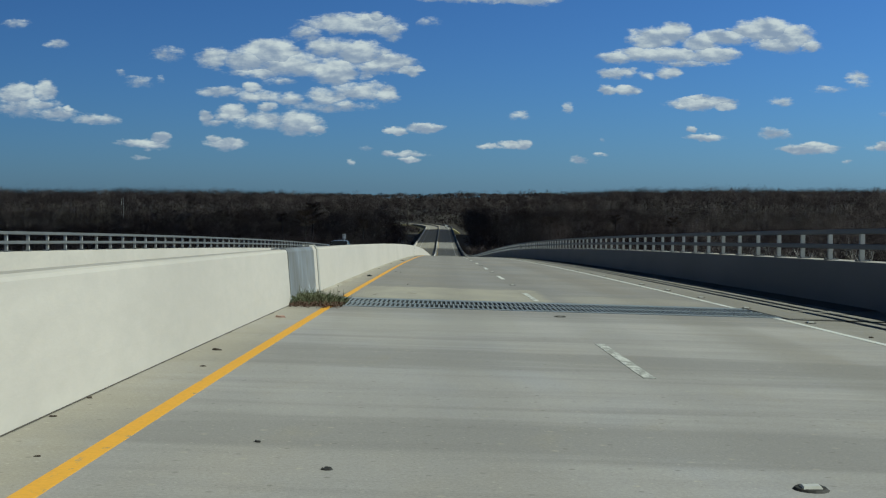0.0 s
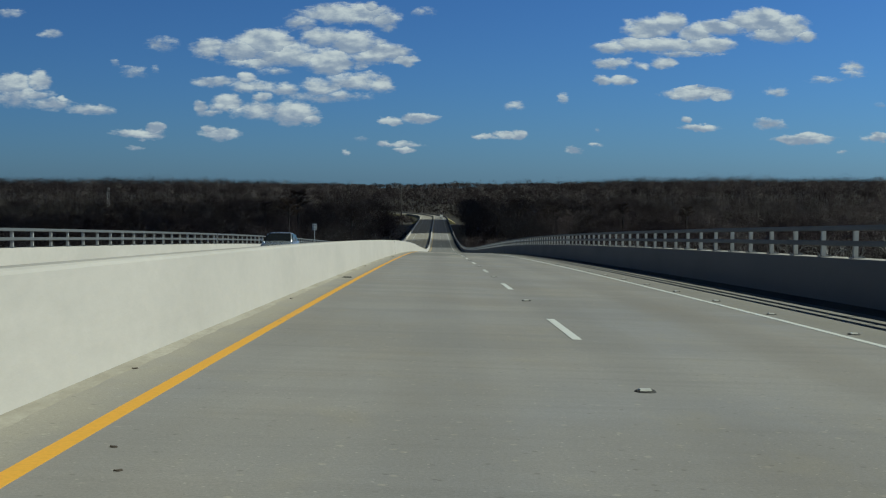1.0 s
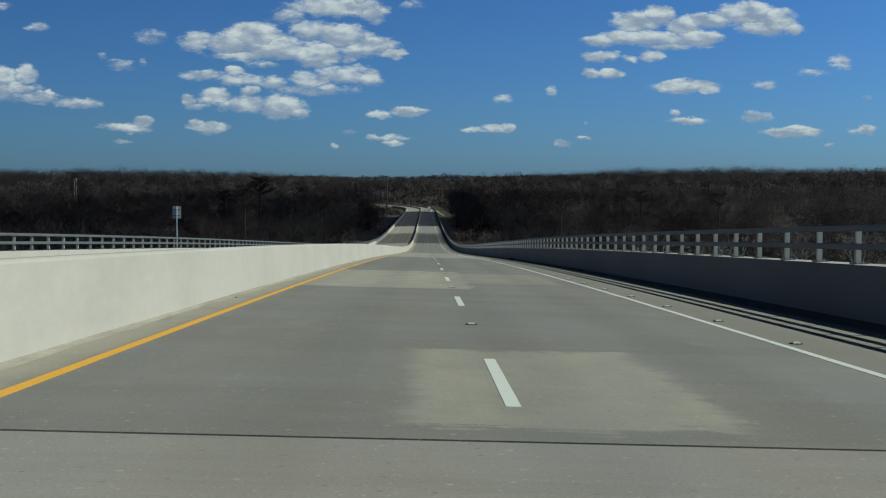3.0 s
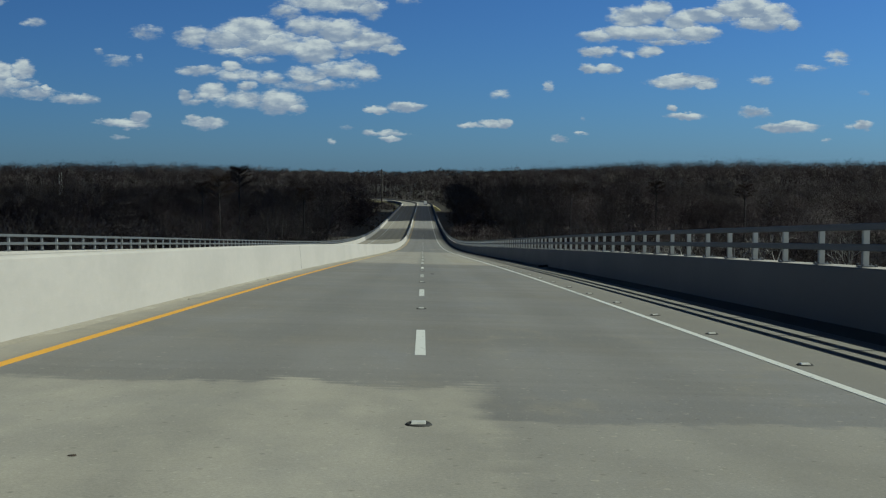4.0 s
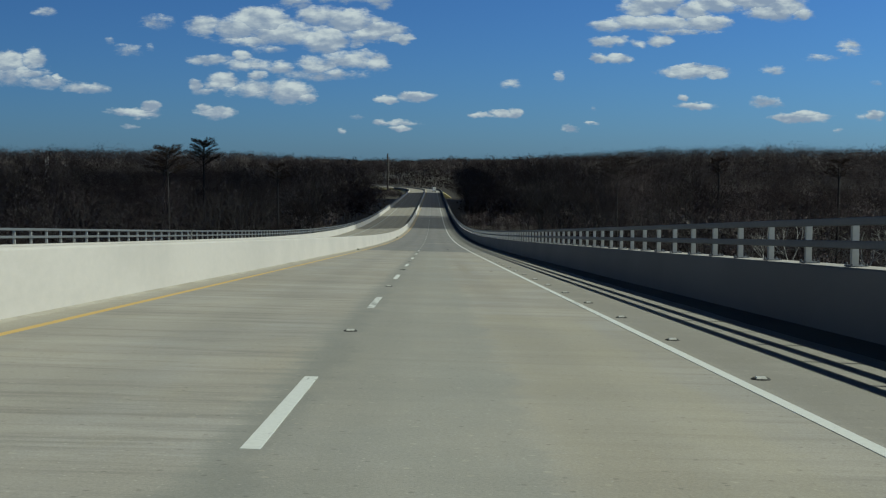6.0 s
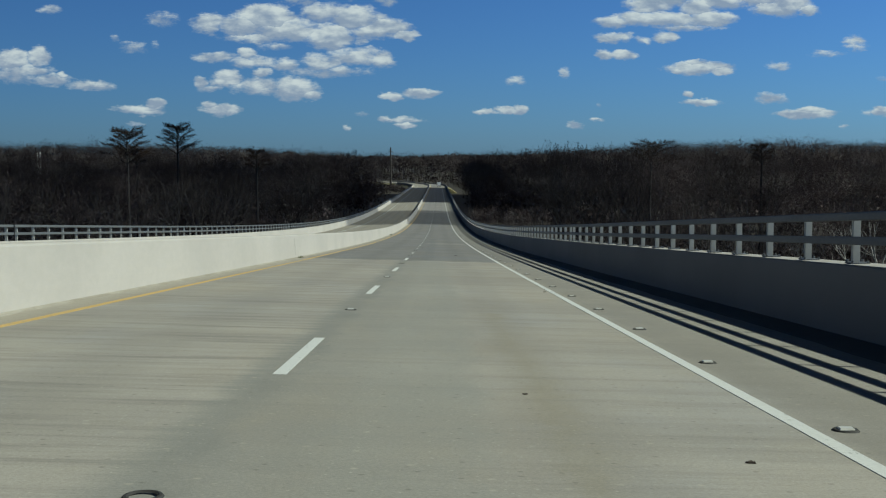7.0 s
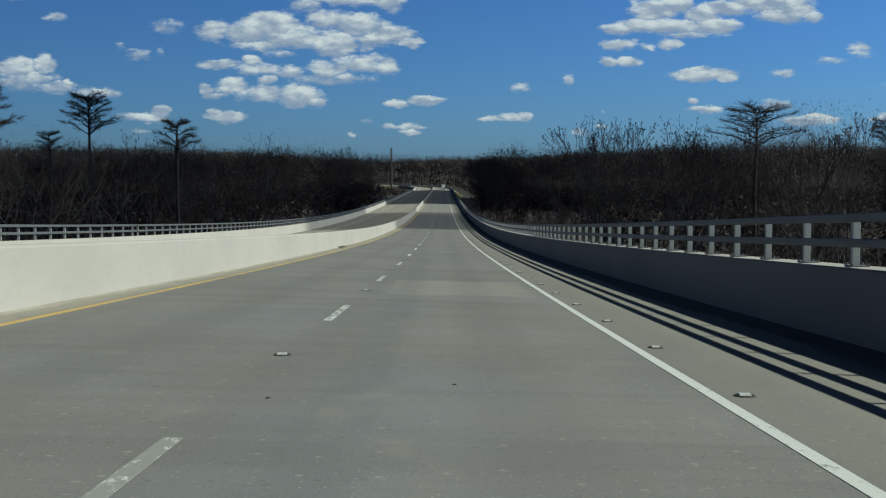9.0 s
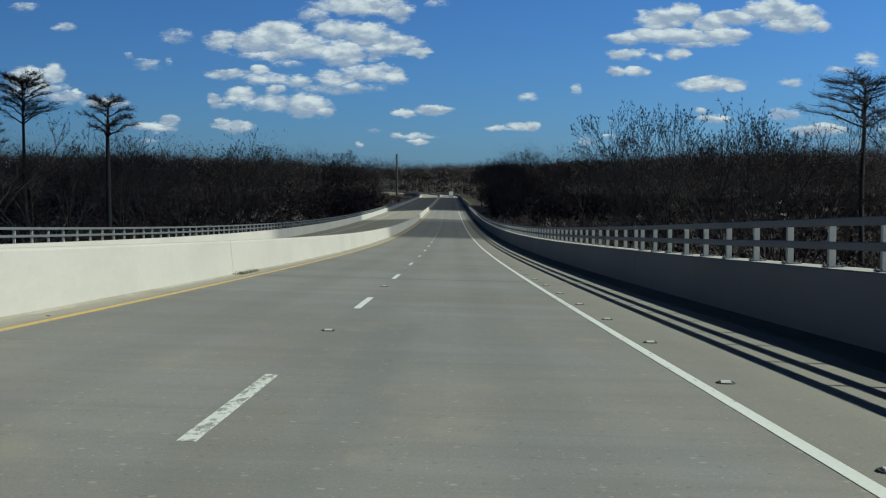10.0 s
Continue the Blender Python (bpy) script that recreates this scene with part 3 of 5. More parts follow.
for i in range(len(JOINTS) - 1):
    ya, yb = JOINTS[i], JOINTS[i + 1]
    g0 = 1.35 if i == 1 else 0.03
    g1 = 1.35 if i == 0 else 0.03
    d0, d1 = ya + g0, yb - g1
    last = i == len(JOINTS) - 2
    for mirror in (False, True):
        road = swept("road_%d" % (2 * i + 1 + mirror), DECK_SEC, d0, d1, DECKS[min(i, 7)], None, 5.0, mirror)
        tagged(road, "grey concrete bridge deck slab", "road", kind="structure")
        # sunlit opposite parapet gets the light tone, the shaded near one the dark
        wall = swept("parapet_%d" % (2 * i + 1 + mirror), PARA_SEC, ya + .02, yb - .02, M_WALL if mirror else M_PARAPET_SHADED, None, 5.0, mirror)
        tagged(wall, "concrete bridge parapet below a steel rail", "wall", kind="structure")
        # sunlight on the parapet top is put in as this paler strip
        coping = swept("coping_%d" % (2 * i + 1 + mirror), LIT_TOP_SEC, ya + .03, yb - .03, M_WALL, None, 5.0, mirror)
        tagged(coping, "pale strip standing in for the sunlit parapet top", "coping", kind="structure")
        half = swept("barrier_%d" % (2 * i + 1 + mirror), WALL_SEC, ya + (3.15 if i == 1 else .015), yb - (1.33 if i == 0 else .015), M_WALL, None, 5.0, mirror)
        tagged(half, "off-white concrete median barrier, sunlit", "wall", kind="structure")
        # the steel railing of this span
        rail = empty("bridge_railing")
        tagged(rail, "galvanised two-tube steel railing on the parapet", "railing", group="bridge railings")
        for name, sec in (("top_rail", TOP_RAIL), ("lower_rail", LOW_RAIL)):
            swept(name, sec, ya + .62, yb + .46, M_STEEL, rail, 6.0, mirror)
        n = 44
        for k in range(n + 1):
            if i == 0 and k < 20 or i > 7 and k % 2:
                continue
            y = ya + 1.1 + (yb - ya - 1.1) * k / n
            m = Matrix.Translation((bend(y), y, level(y) - CROSS * 6.45))
            if mirror:
                m = Matrix.Translation((2 * MEDIAN + bend(y), y, level(y) - CROSS * 6.45)) @ Matrix.Diagonal((-1, 1, 1, 1))
            post = linked("post", POST, rail, m)
            if i in (1, 2, 3, 4) and not mirror or i in (1, 2) and mirror:
                linked("base_plate", PLATE, post, Matrix())
    # girders and a pier under each end
    for mirror in (False, True):
        for gx in (-3.2, .1, 3.4, 6.0):
            sec = [(gx + .3, -.27), (gx + .3, -.45), (gx + .1, -.6), (gx + .1, -1.9), (gx + .3, -2.1), (gx - .3, -2.1), (gx - .1, -1.9), (gx - .1, -.6), (gx - .3, -.45), (gx - .3, -.27)]
            if level(ya) > -26.5:
                tagged(swept("girder", sec, ya + .1, yb - .1, M_PIER, None, 12.0, mirror), "concrete bridge girder", "girder", kind="structure")
    zc = level(ya) - 2.35
    if zc > -31:
        pier = empty("bridge_pier", (MEDIAN, ya, -33))
        tagged(pier, "concrete bridge pier with a cap beam", "pier", group="bridge piers")
        bm = box(-11.2, 11.2, -.9, .9, zc + 33 - 1.4, zc + 33, .05)
        part("cap_beam", bm, M_PIER, pier)
        for cx in (-8.5, -2.8, 2.8, 8.5):
            part("column", rod((cx, 0, -.3), (cx, 0, zc + 33 - 1.39), .75, .75, 20), M_PIER, pier, smooth=False)

# last stretch on the causeway
for mirror in (False, True):
    tagged(swept("road_%d" % (31 + mirror), DECK_SEC, 962.03, 1330, M_DECK_FAR, None, 10, mirror), "grey concrete road slab", "road", kind="structure")
    # light and dark tone again stand for the sunlit and the shaded side
    tagged(swept("parapet_%d" % (31 + mirror), PARA_SEC, 962.02, 1150, M_WALL if mirror else M_PARAPET_SHADED, None, 10, mirror), "concrete parapet", "wall", kind="structure")
    tagged(swept("barrier_%d" % (31 + mirror), WALL_SEC, 962.02, 1330, M_WALL, None, 10, mirror), "off-white concrete median barrier", "wall", kind="structure")

# narrow expansion joints: a black strip seal in each gap
for i, y in enumerate(JOINTS[2:7]):
    for mirror in (False, True):
        s = swept("joint_seal_%d" % (2 * i + 1 + mirror), [(6.19, -.012), (6.19, -.06), (-4.19, -.06), (-4.19, -.012)], y - .029, y + .029, M_DARK, None, 1, mirror)
        tagged(s, "black rubber strip seal in the deck joint", "joint seal", kind="structure")

# dark strip in the gutter at the foot of the parapet
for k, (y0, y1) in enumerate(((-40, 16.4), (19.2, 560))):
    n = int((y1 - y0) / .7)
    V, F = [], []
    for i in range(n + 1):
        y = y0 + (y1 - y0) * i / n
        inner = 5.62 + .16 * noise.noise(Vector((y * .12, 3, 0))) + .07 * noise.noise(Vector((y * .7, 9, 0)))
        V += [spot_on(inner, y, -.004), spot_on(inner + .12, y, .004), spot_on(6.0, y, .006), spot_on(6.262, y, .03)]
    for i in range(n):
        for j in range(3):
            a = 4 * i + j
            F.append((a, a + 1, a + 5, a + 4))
    tagged(mesh_ob("gutter_silt_%d" % (k + 1), V, F, M_GUTTER_DARK), "dark strip along the foot of the parapet", "road dirt", kind="structure")
# pale dust and mortar crumbs along the foot of the median barrier
V, F = [], []
for i in range(1301):
    y = 21.0 + .4 * i
    edge = -4.06 + .07 * noise.noise(Vector((y * .35, 1, 4))) + .06 * noise.noise(Vector((y * 1.7, 6, 4)))
    V += [spot_on(edge, y, -.003), spot_on(edge - .05, y, .004), spot_on(-4.205, y, .018)]
for i in range(1300):
    for j in range(2):
        a = 3 * i + j
        F.append((a, a + 3, a + 4, a + 1))
tagged(mesh_ob("gutter_dust", V, F, M_DUST), "pale tan dust along the foot of the barrier", "road dirt", kind="structure")
# grime along the foot of the first barrier
V, F = [], []
for i in range(201):
    y = -4.0 + .102 * i
    grow = -.004 + .03 * noise.noise(Vector((y * 1.3, 2, 8))) + .03 * noise.noise(Vector((y * 4.1, 5, 8)))
    V += [spot_on(-4.195 + max(grow, .004), y, .002), spot_on(-4.195 + max(grow, .004) * .4, y, .006), spot_on(-4.204, y, .008)]
for i in range(200):
    for j in range(2):
        a = 3 * i + j
        F.append((a, a + 3, a + 4, a + 1))
tagged(mesh_ob("gutter_grime", V, F, M_GUTTER_DARK), "dark grime along the foot of the barrier", "road dirt", kind="structure")
# wall joints between the spans' own ends
for i, y in enumerate((104.6, 171.2)):
    b = swept("wall_joint_%d" % (i + 1), [(-4.196, .03), (-4.258, .83), (-4.262, .83), (-4.2, .03)], y - .008, y + .008, M_DARK)
    tagged(b, "thin dark control joint in the barrier", "joint", kind="structure")

# ---------------------------------------------------------------- finger joint with its cover plate


def slab_on(pts, top, bot):
    """A flat piece with the outline pts (x, y) on the deck's slope."""
    bm = bmesh.new()
    up = [bm.verts.new(spot_on(x, y, top)) for x, y in pts]
    dn = [bm.verts.new(spot_on(x, y, bot)) for x, y in pts]
    bm.faces.new(up)
    bm.faces.new(dn[::-1])
    for j in range(len(pts)):
        k = (j + 1) % len(pts)
        bm.faces.new((up[j], dn[j], dn[k], up[k]))
    return bm


for seen, xa, xb in ((True, -3.95, 3.75), (False, -12.5, -4.85)):
    fj = empty("finger_joint")
    tagged(fj, "galvanised steel finger expansion joint set in the deck", "expansion joint", group="finger joints")
    for name, back, root, tip, phase in (("near_comb", 16.46, 16.70, 17.80, 0.0), ("far_comb", 19.14, 18.66, 17.50, .5)):
        comb = part(name, slab_on([(xa, back), (xb, back), (xb, root), (xa, root)], .006, -.012), M_FINGER, fj)
        pitch = .081
        for k in range(int((xb - xa) / pitch) if seen else 0):
            x = xa + (k + phase) * pitch
            if x + .5 * pitch < xb:
                part("finger", slab_on([(x + .02 * pitch, root), (x + .40 * pitch, root), (x + .38 * pitch, tip), (x + .04 * pitch, tip)], .006, -.012), M_FINGER, comb)
    # black sheet close under the fingers gives their gaps the dark of depth
    part("trough", slab_on([(xa, 16.46), (xb, 16.46), (xb, 19.14), (xa, 19.14)], -.016, -.06), M_DARK, fj, "black trough sheet raised to darken the finger gaps")

for k, (xa, xb) in enumerate(((3.755, 6.2), (-15.0, -12.55))):
    me = []
    for y in (16.46, 19.14):
        me += [spot_on(xa, y, .002), spot_on(xb, y, .002), spot_on(xb, y, -.1), spot_on(xa, y, -.1)]
    p = mesh_ob("shoulder_plate_%d" % (k + 1), me, [(0, 1, 2, 3), (7, 6, 5, 4), (4, 5, 1, 0), (5, 6, 2, 1), (6, 7, 3, 2), (7, 4, 0, 3)], M_DECK_A)
    tagged(p, "concrete shoulder strip beside the joint", "road", kind="structure")
p = mesh_ob("joint_bed", [spot_on(x, y, dz) for dz in (.001, -.1) for x, y in ((-4.45, 16.46), (-3.96, 16.46), (-3.96, 19.14), (-4.45, 19.14))],
            [(0, 1, 2, 3), (7, 6, 5, 4), (0, 4, 5, 1), (1, 5, 6, 2), (2, 6, 7, 3), (3, 7, 4, 0)], M_GROUND)
tagged(p, "dirt-filled end of the joint", "road", kind="structure")

cover = empty("joint_cover")
tagged(cover, "stained grey steel cover plate bridging the barrier gap", "cover plate")


def cover_sec(dx):
    return [(-4.205 + dx, .03), (-4.262 + dx, .84), (-4.30 + dx, .885 + dx), (-4.385, .885 + dx), (-4.385, .86), (-4.31, .86), (-4.275, .82), (-4.22, .03)]


for mirror in (False, True):
    swept("side_plate", cover_sec(.012), 16.45, 20.2, M_PLATE, cover, 2.0, mirror)
    swept("end_strip", cover_sec(.016), 20.2, 20.68, M_WALL, cover, 2.0, mirror, "cream painted end strip")
    swept("edge_bar", cover_sec(.03), 20.68, 20.95, M_PIER, cover, 2.0, mirror, "pale grey edge bar")
    swept("top_bar", [(-4.29, .90), (-4.29, .93), (-4.384, .93), (-4.384, .90)], 19.9, 20.95, M_PIER, cover, 2.0, mirror)
    # the plate's shadow gap, put in as a thin black strip
    swept("base_shadow", [(-4.186, .002), (-4.19, .028), (-4.204, .028), (-4.204, .002)], 16.2, 20.2, M_DARK, cover, 2.0, mirror, "black gap under the plate")

# ---------------------------------------------------------------- markings
for k, (x, w, m, lab) in enumerate(((-3.58, .060, M_YELLOW, "solid yellow edge line"), (3.585, .056, M_WHITE, "solid white edge line"),
                                    (-5.22, .075, M_YELLOW, "solid yellow edge line"), (-12.385, .06, M_WHITE, "solid white edge line"))):
    for j, (y0, y1) in enumerate(((-60, 16.44), (19.16, 189.4), (189.402, 1300))):
        mirror = x < MEDIAN
        xx = 2 * MEDIAN - x if mirror else x
        t = swept("edge_line_%d" % (3 * k + j + 1), [(xx + w, .002), (xx + w, -.01), (xx - w, -.01), (xx - w, .002)], y0, y1, M_YELLOW_WORN if j == 2 and m == M_YELLOW else m, None, 5.0, mirror)
        tagged(t, lab + " painted on the deck", "road marking", kind="structure")
for mirror in (False, True):
    for k in range(-1, 58):
        y = 19.674 + 12.192 * k
        d = swept("lane_dash", [(.055, .002), (.055, -.01), (-.055, -.01), (-.055, .002)], y, y + 3.25, M_WHITE_BARE if k in (-1, 23) else M_WHITE_WORN if k in (0, 4, 11, 12, 16, 22, 24, 25, 26) or k > 28 else M_WHITE, None, 3.3, mirror)
        tagged(d, "worn white lane dash painted on concrete", "road marking", group="lane dashes", kind="structure")


def road_marker():
    e = empty("road_marker")
    tagged(e, "white raised pavement marker on a black bitumen pad", "road marker", group="raised road markers")
    bm = bmesh.new()
    bmesh.ops.create_cone(bm, cap_ends=True, segments=14, radius1=.088, radius2=.074, depth=.012, matrix=Matrix.Translation((0, 0, .006)))
    part("pad", bm, M_BITUMEN, e)
    bm = box(-.047, .047, -.045, .045, .011, .023)
    for v in bm.verts:
        if v.co.z > .02:
            v.co.y *= .55
            v.co.x *= .88
    part("body", bm, M_CERAMIC, e)
    return e


marker = road_marker()
spots = [(0.0, 27.45 + 12.192 * k) for k in range(-2, 40) if k not in (-1, 13, 17, 20)]
spots += [(3.83, 172.05 + 3.82 * k) for k in range(-45, 60)]
marker.matrix_basis = Matrix.Translation(spot_on(*spots[0]))
for s in spots[1:]:
    copy_thing(marker, Matrix.Translation(spot_on(*s)))
for k in (-1, 13, 17, 20):
    bm = bmesh.new()
    n = 20
    rings = [[bm.verts.new((r * math.cos(math.tau * j / n), r * 1.0 * math.sin(math.tau * j / n), z)) for j in range(n)] for r, z in ((.06, .004), (.072, .012), (.085, .010), (.093, .001))]
    for a, b in zip(rings, rings[1:]):
        for j in range(n):
            bm.faces.new((a[j], a[(j + 1) % n], b[(j + 1) % n], b[j]))
    ob = part("adhesive_ring", bm, M_BITUMEN, None)
    ob.location = spot_on(0, 27.45 + 12.192 * k)
    tagged(ob, "black bitumen ring where a road marker broke off", "road marker", group="bitumen rings")

# ---------------------------------------------------------------- ground


def land(x, y):
    """Flat bottom land that climbs a little far off."""
    r = math.hypot(x, y - 300)
    s = min(max((r - 1500) / 2600, 0), 1)
    u = min(max((y - 960) / 380, 0), 1) * min(max((abs(x - bend(min(y, 1330))) - 24) / 70, 0), 1)
    return -33.0 + 8.0 * u * u * (3 - 2 * u) * (1 - s) + (12 + min(max((x + 60) / 75, 0), 12)) * s * s * (3 - 2 * s) + .25 * math.sin(x * .05) * math.cos(y * .043)


gx = [-4700, -3800, -3000, -2300, -1700, -1200, -800, -500, -300, -180, -100, -60, -30, -10, 10, 30, 60, 100, 180, 300, 500, 800, 1200, 1700, 2300, 3000, 3800, 4700]
gy = [-4700 + 200 * k for k in range(0, 24)] + [40 * k for k in range(1, 30)] + [1200 + 180 * k for k in range(0, 20)]
gy = sorted(set(gy))
gv = [(x, y, land(x, y)) for y in gy for x in gx]
gf = [(j * len(gx) + i, j * len(gx) + i + 1, (j + 1) * len(gx) + i + 1, (j + 1) * len(gx) + i) for j in range(len(gy) - 1) for i in range(len(gx) - 1)]
tagged(mesh_ob("ground", gv, gf, M_GROUND, smooth=True), "brown leaf-littered bottom land", "ground", kind="structure")
# causeway bank with dry grass shoulders
bank = [(16.5, -6.0), (9.0, -.9), (6.8, -.35), (-4.39, -.35), (-4.39, -6.0)]
for mirror in (False, True):
    b = swept("embankment_%d" % (1 + mirror), bank, 985, 1330, M_DRY, None, 12, mirror)
    tagged(b, "dry yellow grass on the causeway bank", "ground", kind="structure")

# ---------------------------------------------------------------- trees


def tube(V, F, p0, p1, r0, r1, n=5):
    d = (p1 - p0)
    a = d.orthogonal().normalized()
    b = d.normalized().cross(a)
    s = len(V)
    for p, r in ((p0, r0), (p1, r1)):
        for k in range(n):
            t = math.tau * k / n
            V.append(p + (a * math.cos(t) + b * math.sin(t)) * r)
    for k in range(n):
        j = (k + 1) % n
        F.append((s + k, s + j, s + n + j, s + n + k))


def twig(V, F, p, d, length, width, rng):
    side = d.cross(Vector((rng.uniform(-1, 1), rng.uniform(-1, 1), rng.uniform(-1, 1))))
    if side.length < 1e-3:
        side = d.orthogonal()
    side = side.normalized() * width
    s = len(V)
    V += [p - side, p + side, p + d * length]
    F.append((s, s + 1, s + 2))


def some_dir(rng, up=0.0):
    a, z = rng.uniform(0, math.tau), rng.uniform(-1, 1)
    r = math.sqrt(1 - z * z)
    return (Vector((r * math.cos(a), r * math.sin(a), z)) + Vector((0, 0, up))).normalized()


def fork(V, F, TV, TF, p, d, length, r, depth, rng, tw):
    """A crooked limb that divides again and again; its last shoots carry sprays of fine twigs."""
    for k in range(3):
        q = p + d * (length / 3)
        tube(V, F, p, q, r * (1 - .1 * k), r * (1 - .1 * (k + 1)), 5 if depth > 3 else 3)
        if depth < 4:
            for _ in range(tw["twigs"] if depth < 2 else 1):
                twig(TV, TF, q, (d + some_dir(rng, .5) * .9).normalized(), rng.uniform(.3, 1.0) * tw["long"], tw["wide"], rng)
        p, d = q, (d + some_dir(rng, tw["lift"]) * tw["crook"]).normalized()
    if depth == 0:
        for _ in range(tw["twigs"] * 2):
            twig(TV, TF, p, (d + some_dir(rng, .4) * .8).normalized(), rng.uniform(.4, 1.0) * tw["long"], tw["wide"], rng)
        return
    n = 2 if rng.random() < tw["pairs"] else 3
    turn = rng.uniform(0, math.tau)
    a = d.orthogonal().normalized()
    b = d.cross(a)
    for k in range(n):
        t = turn + math.tau * k / n + rng.uniform(-.4, .4)
        tilt = radians(rng.uniform(*tw["tilt"])) * (.55 if k == 0 else 1.0)
        nd = d * math.cos(tilt) + (a * math.cos(t) + b * math.sin(t)) * math.sin(tilt) + Vector((0, 0, .10))
        fork(V, F, TV, TF, p, nd.normalized(), length * rng.uniform(.64, .88), r * (.72 if k == 0 else .58), depth - 1, rng, tw)


def bare_tree(height, seed, tw, bark, leaf, label):
    """One bare winter tree: a trunk that divides into limbs, shoots and a crown of twigs."""
    rng = random.Random(seed)
    V, F, TV, TF = [], [], [], []
    r = (height * .0075 + .03) * tw.get("stout", 1.0)
    tube(V, F, Vector((0, 0, -.4)), Vector((0, 0, .8)), r * 1.6, r, 7)
    fork(V, F, TV, TF, Vector((0, 0, .7)), Vector((0, 0, 1)), height * tw["split"], r, tw["depth"], rng, tw)
    peak = max(v.z for v in V + TV)
    for v in V + TV:
        if v.z > 0:
            v.z *= height / peak
        v.x *= height / peak * tw.get("broad", 1.0)
        v.y *= height / peak * tw.get("broad", 1.0)
    e = empty("tree")
    mesh_ob("trunk", V, F, bark, e, smooth=True)
    mesh_ob("crown", TV, TF, leaf, e)
    tagged(e, label, "tree", group="bare trees by the bridge")
    return e


def flat_cypress(height, seed, radius, deep, levels, label, fine=.0):
    """A bald cypress: a straight bare trunk and a shallow spreading crown of layered limbs."""
    rng = random.Random(seed)
    V, F, TV, TF = [], [], [], []
    r0 = .30
    zs = [-.4, .9, height * .3, height * .6, height - deep, height - deep * .22]
    rs = [r0 * 1.7, r0 * 1.05, r0 * .9, r0 * .78, r0 * .62, r0 * .26]
    axis = [Vector((rng.uniform(-.12, .12) if k else 0, rng.uniform(-.12, .12) if k else 0, z)) for k, z in enumerate(zs)]
    for k in range(5):
        tube(V, F, axis[k], axis[k + 1], rs[k], rs[k + 1], 8)
    n = 0
    for k in range(levels):
        f = k / (levels - 1)
        z = height - deep + deep * .78 * f
        for j in range(3 if f < .8 else 4):
            n += 1
            a = n * 2.4 + rng.uniform(-.3, .3)
            ln = radius * (1 - .42 * f) * rng.uniform(.78, 1.05)
            top = height - deep * (.66 * (1 - f) ** 1.2 + .04 + rng.uniform(-.05, .08))
            p = axis[4].lerp(axis[5], f)
            for i in range(7):
                g = (i + 1) / 7
                rise = z + (top - z) * (1 - (1 - g) ** 1.7)
                q = Vector((math.cos(a) * ln * g, math.sin(a) * ln * g, rise)) + some_dir(rng) * .14
                w0 = r0 * .40 * (1 - .3 * f)
                tube(V, F, p, q, w0 * (1 - .85 * (g - 1 / 7)), w0 * (1 - .85 * g), 4)
                if i > 0:
                    for s in (-1, 1, 1 if i % 2 else -1):
                        aa = a + s * rng.uniform(.5, 1.2)
                        d = Vector((math.cos(aa), math.sin(aa), rng.uniform(.05, .4))).normalized()
                        l2 = radius * rng.uniform(.14, .27)
                        m = q + d * l2
                        tube(V, F, q, m, .035, .012, 3)
                        for _ in range(13):
                            dd = (d + some_dir(rng, .3) * .9).normalized()
                            o = q.lerp(m, rng.random())
                            twig(TV, TF, o, dd, rng.uniform(.25, .7), .010 + fine, rng)
                            twig(TV, TF, o + dd * .3, (dd + some_dir(rng) * .8).normalized(), rng.uniform(.2, .45), .009 + fine, rng)
                a += rng.uniform(-.08, .08)
                p = q
    for k in range(5):
        a = rng.uniform(0, math.tau)
        q = Vector((math.cos(a) * 1.0, math.sin(a) * 1.0, height - .15))
        tube(V, F, axis[5], q, .06, .02, 3)
        for _ in range(14):
            twig(TV, TF, axis[5].lerp(q, rng.random()), some_dir(rng, .3), rng.uniform(.3, .7), .011, rng)
    e = empty("tree")
    mesh_ob("trunk", V, F, bark_dark, e, smooth=True)
    mesh_ob("crown", TV, TF, M_CYPRESS, e)
    tagged(e, label, "tree", group="bare trees by the bridge")
    return e


bark_dark = M_BARK
ROUND = dict(depth=5, split=.34, tilt=(22, 44), lift=.15, crook=.16, pairs=.6, twigs=3, long=.75, wide=.013)
SLIM = dict(depth=5, split=.36, tilt=(14, 32), lift=.25, crook=.14, pairs=.65, twigs=3, long=.75, wide=.013)
SHRUB = dict(depth=4, split=.12, tilt=(20, 48), lift=.2, crook=.18, pairs=.3, twigs=4, long=.8, wide=.014)
PALE = dict(depth=5, split=.26, tilt=(20, 46), lift=.1, crook=.24, pairs=.7, twigs=2, long=.6, wide=.010, stout=1.7)
LAB = "bare grey-brown winter tree standing in the woods"
protos = [bare_tree(20, 11, ROUND, M_BARK, M_TWIG, LAB), bare_tree(19, 12, ROUND, M_BARK, M_TWIG, LAB), bare_tree(21, 13, SLIM, M_BARK, M_TWIG, LAB),
          bare_tree(18, 14, PALE, M_PALE_BARK, M_TWIG, "bare winter tree with a pale trunk"), bare_tree(20, 15, ROUND, M_BARK, M_TWIG, LAB),
          bare_tree(13, 16, SHRUB, M_BARK, M_TWIG, "bushy bare understorey tree"), bare_tree(12, 17, SHRUB, M_BARK, M_TWIG, "bushy bare understorey tree")]
FULL = "tall bare tree with a full rounded crown above the woods"
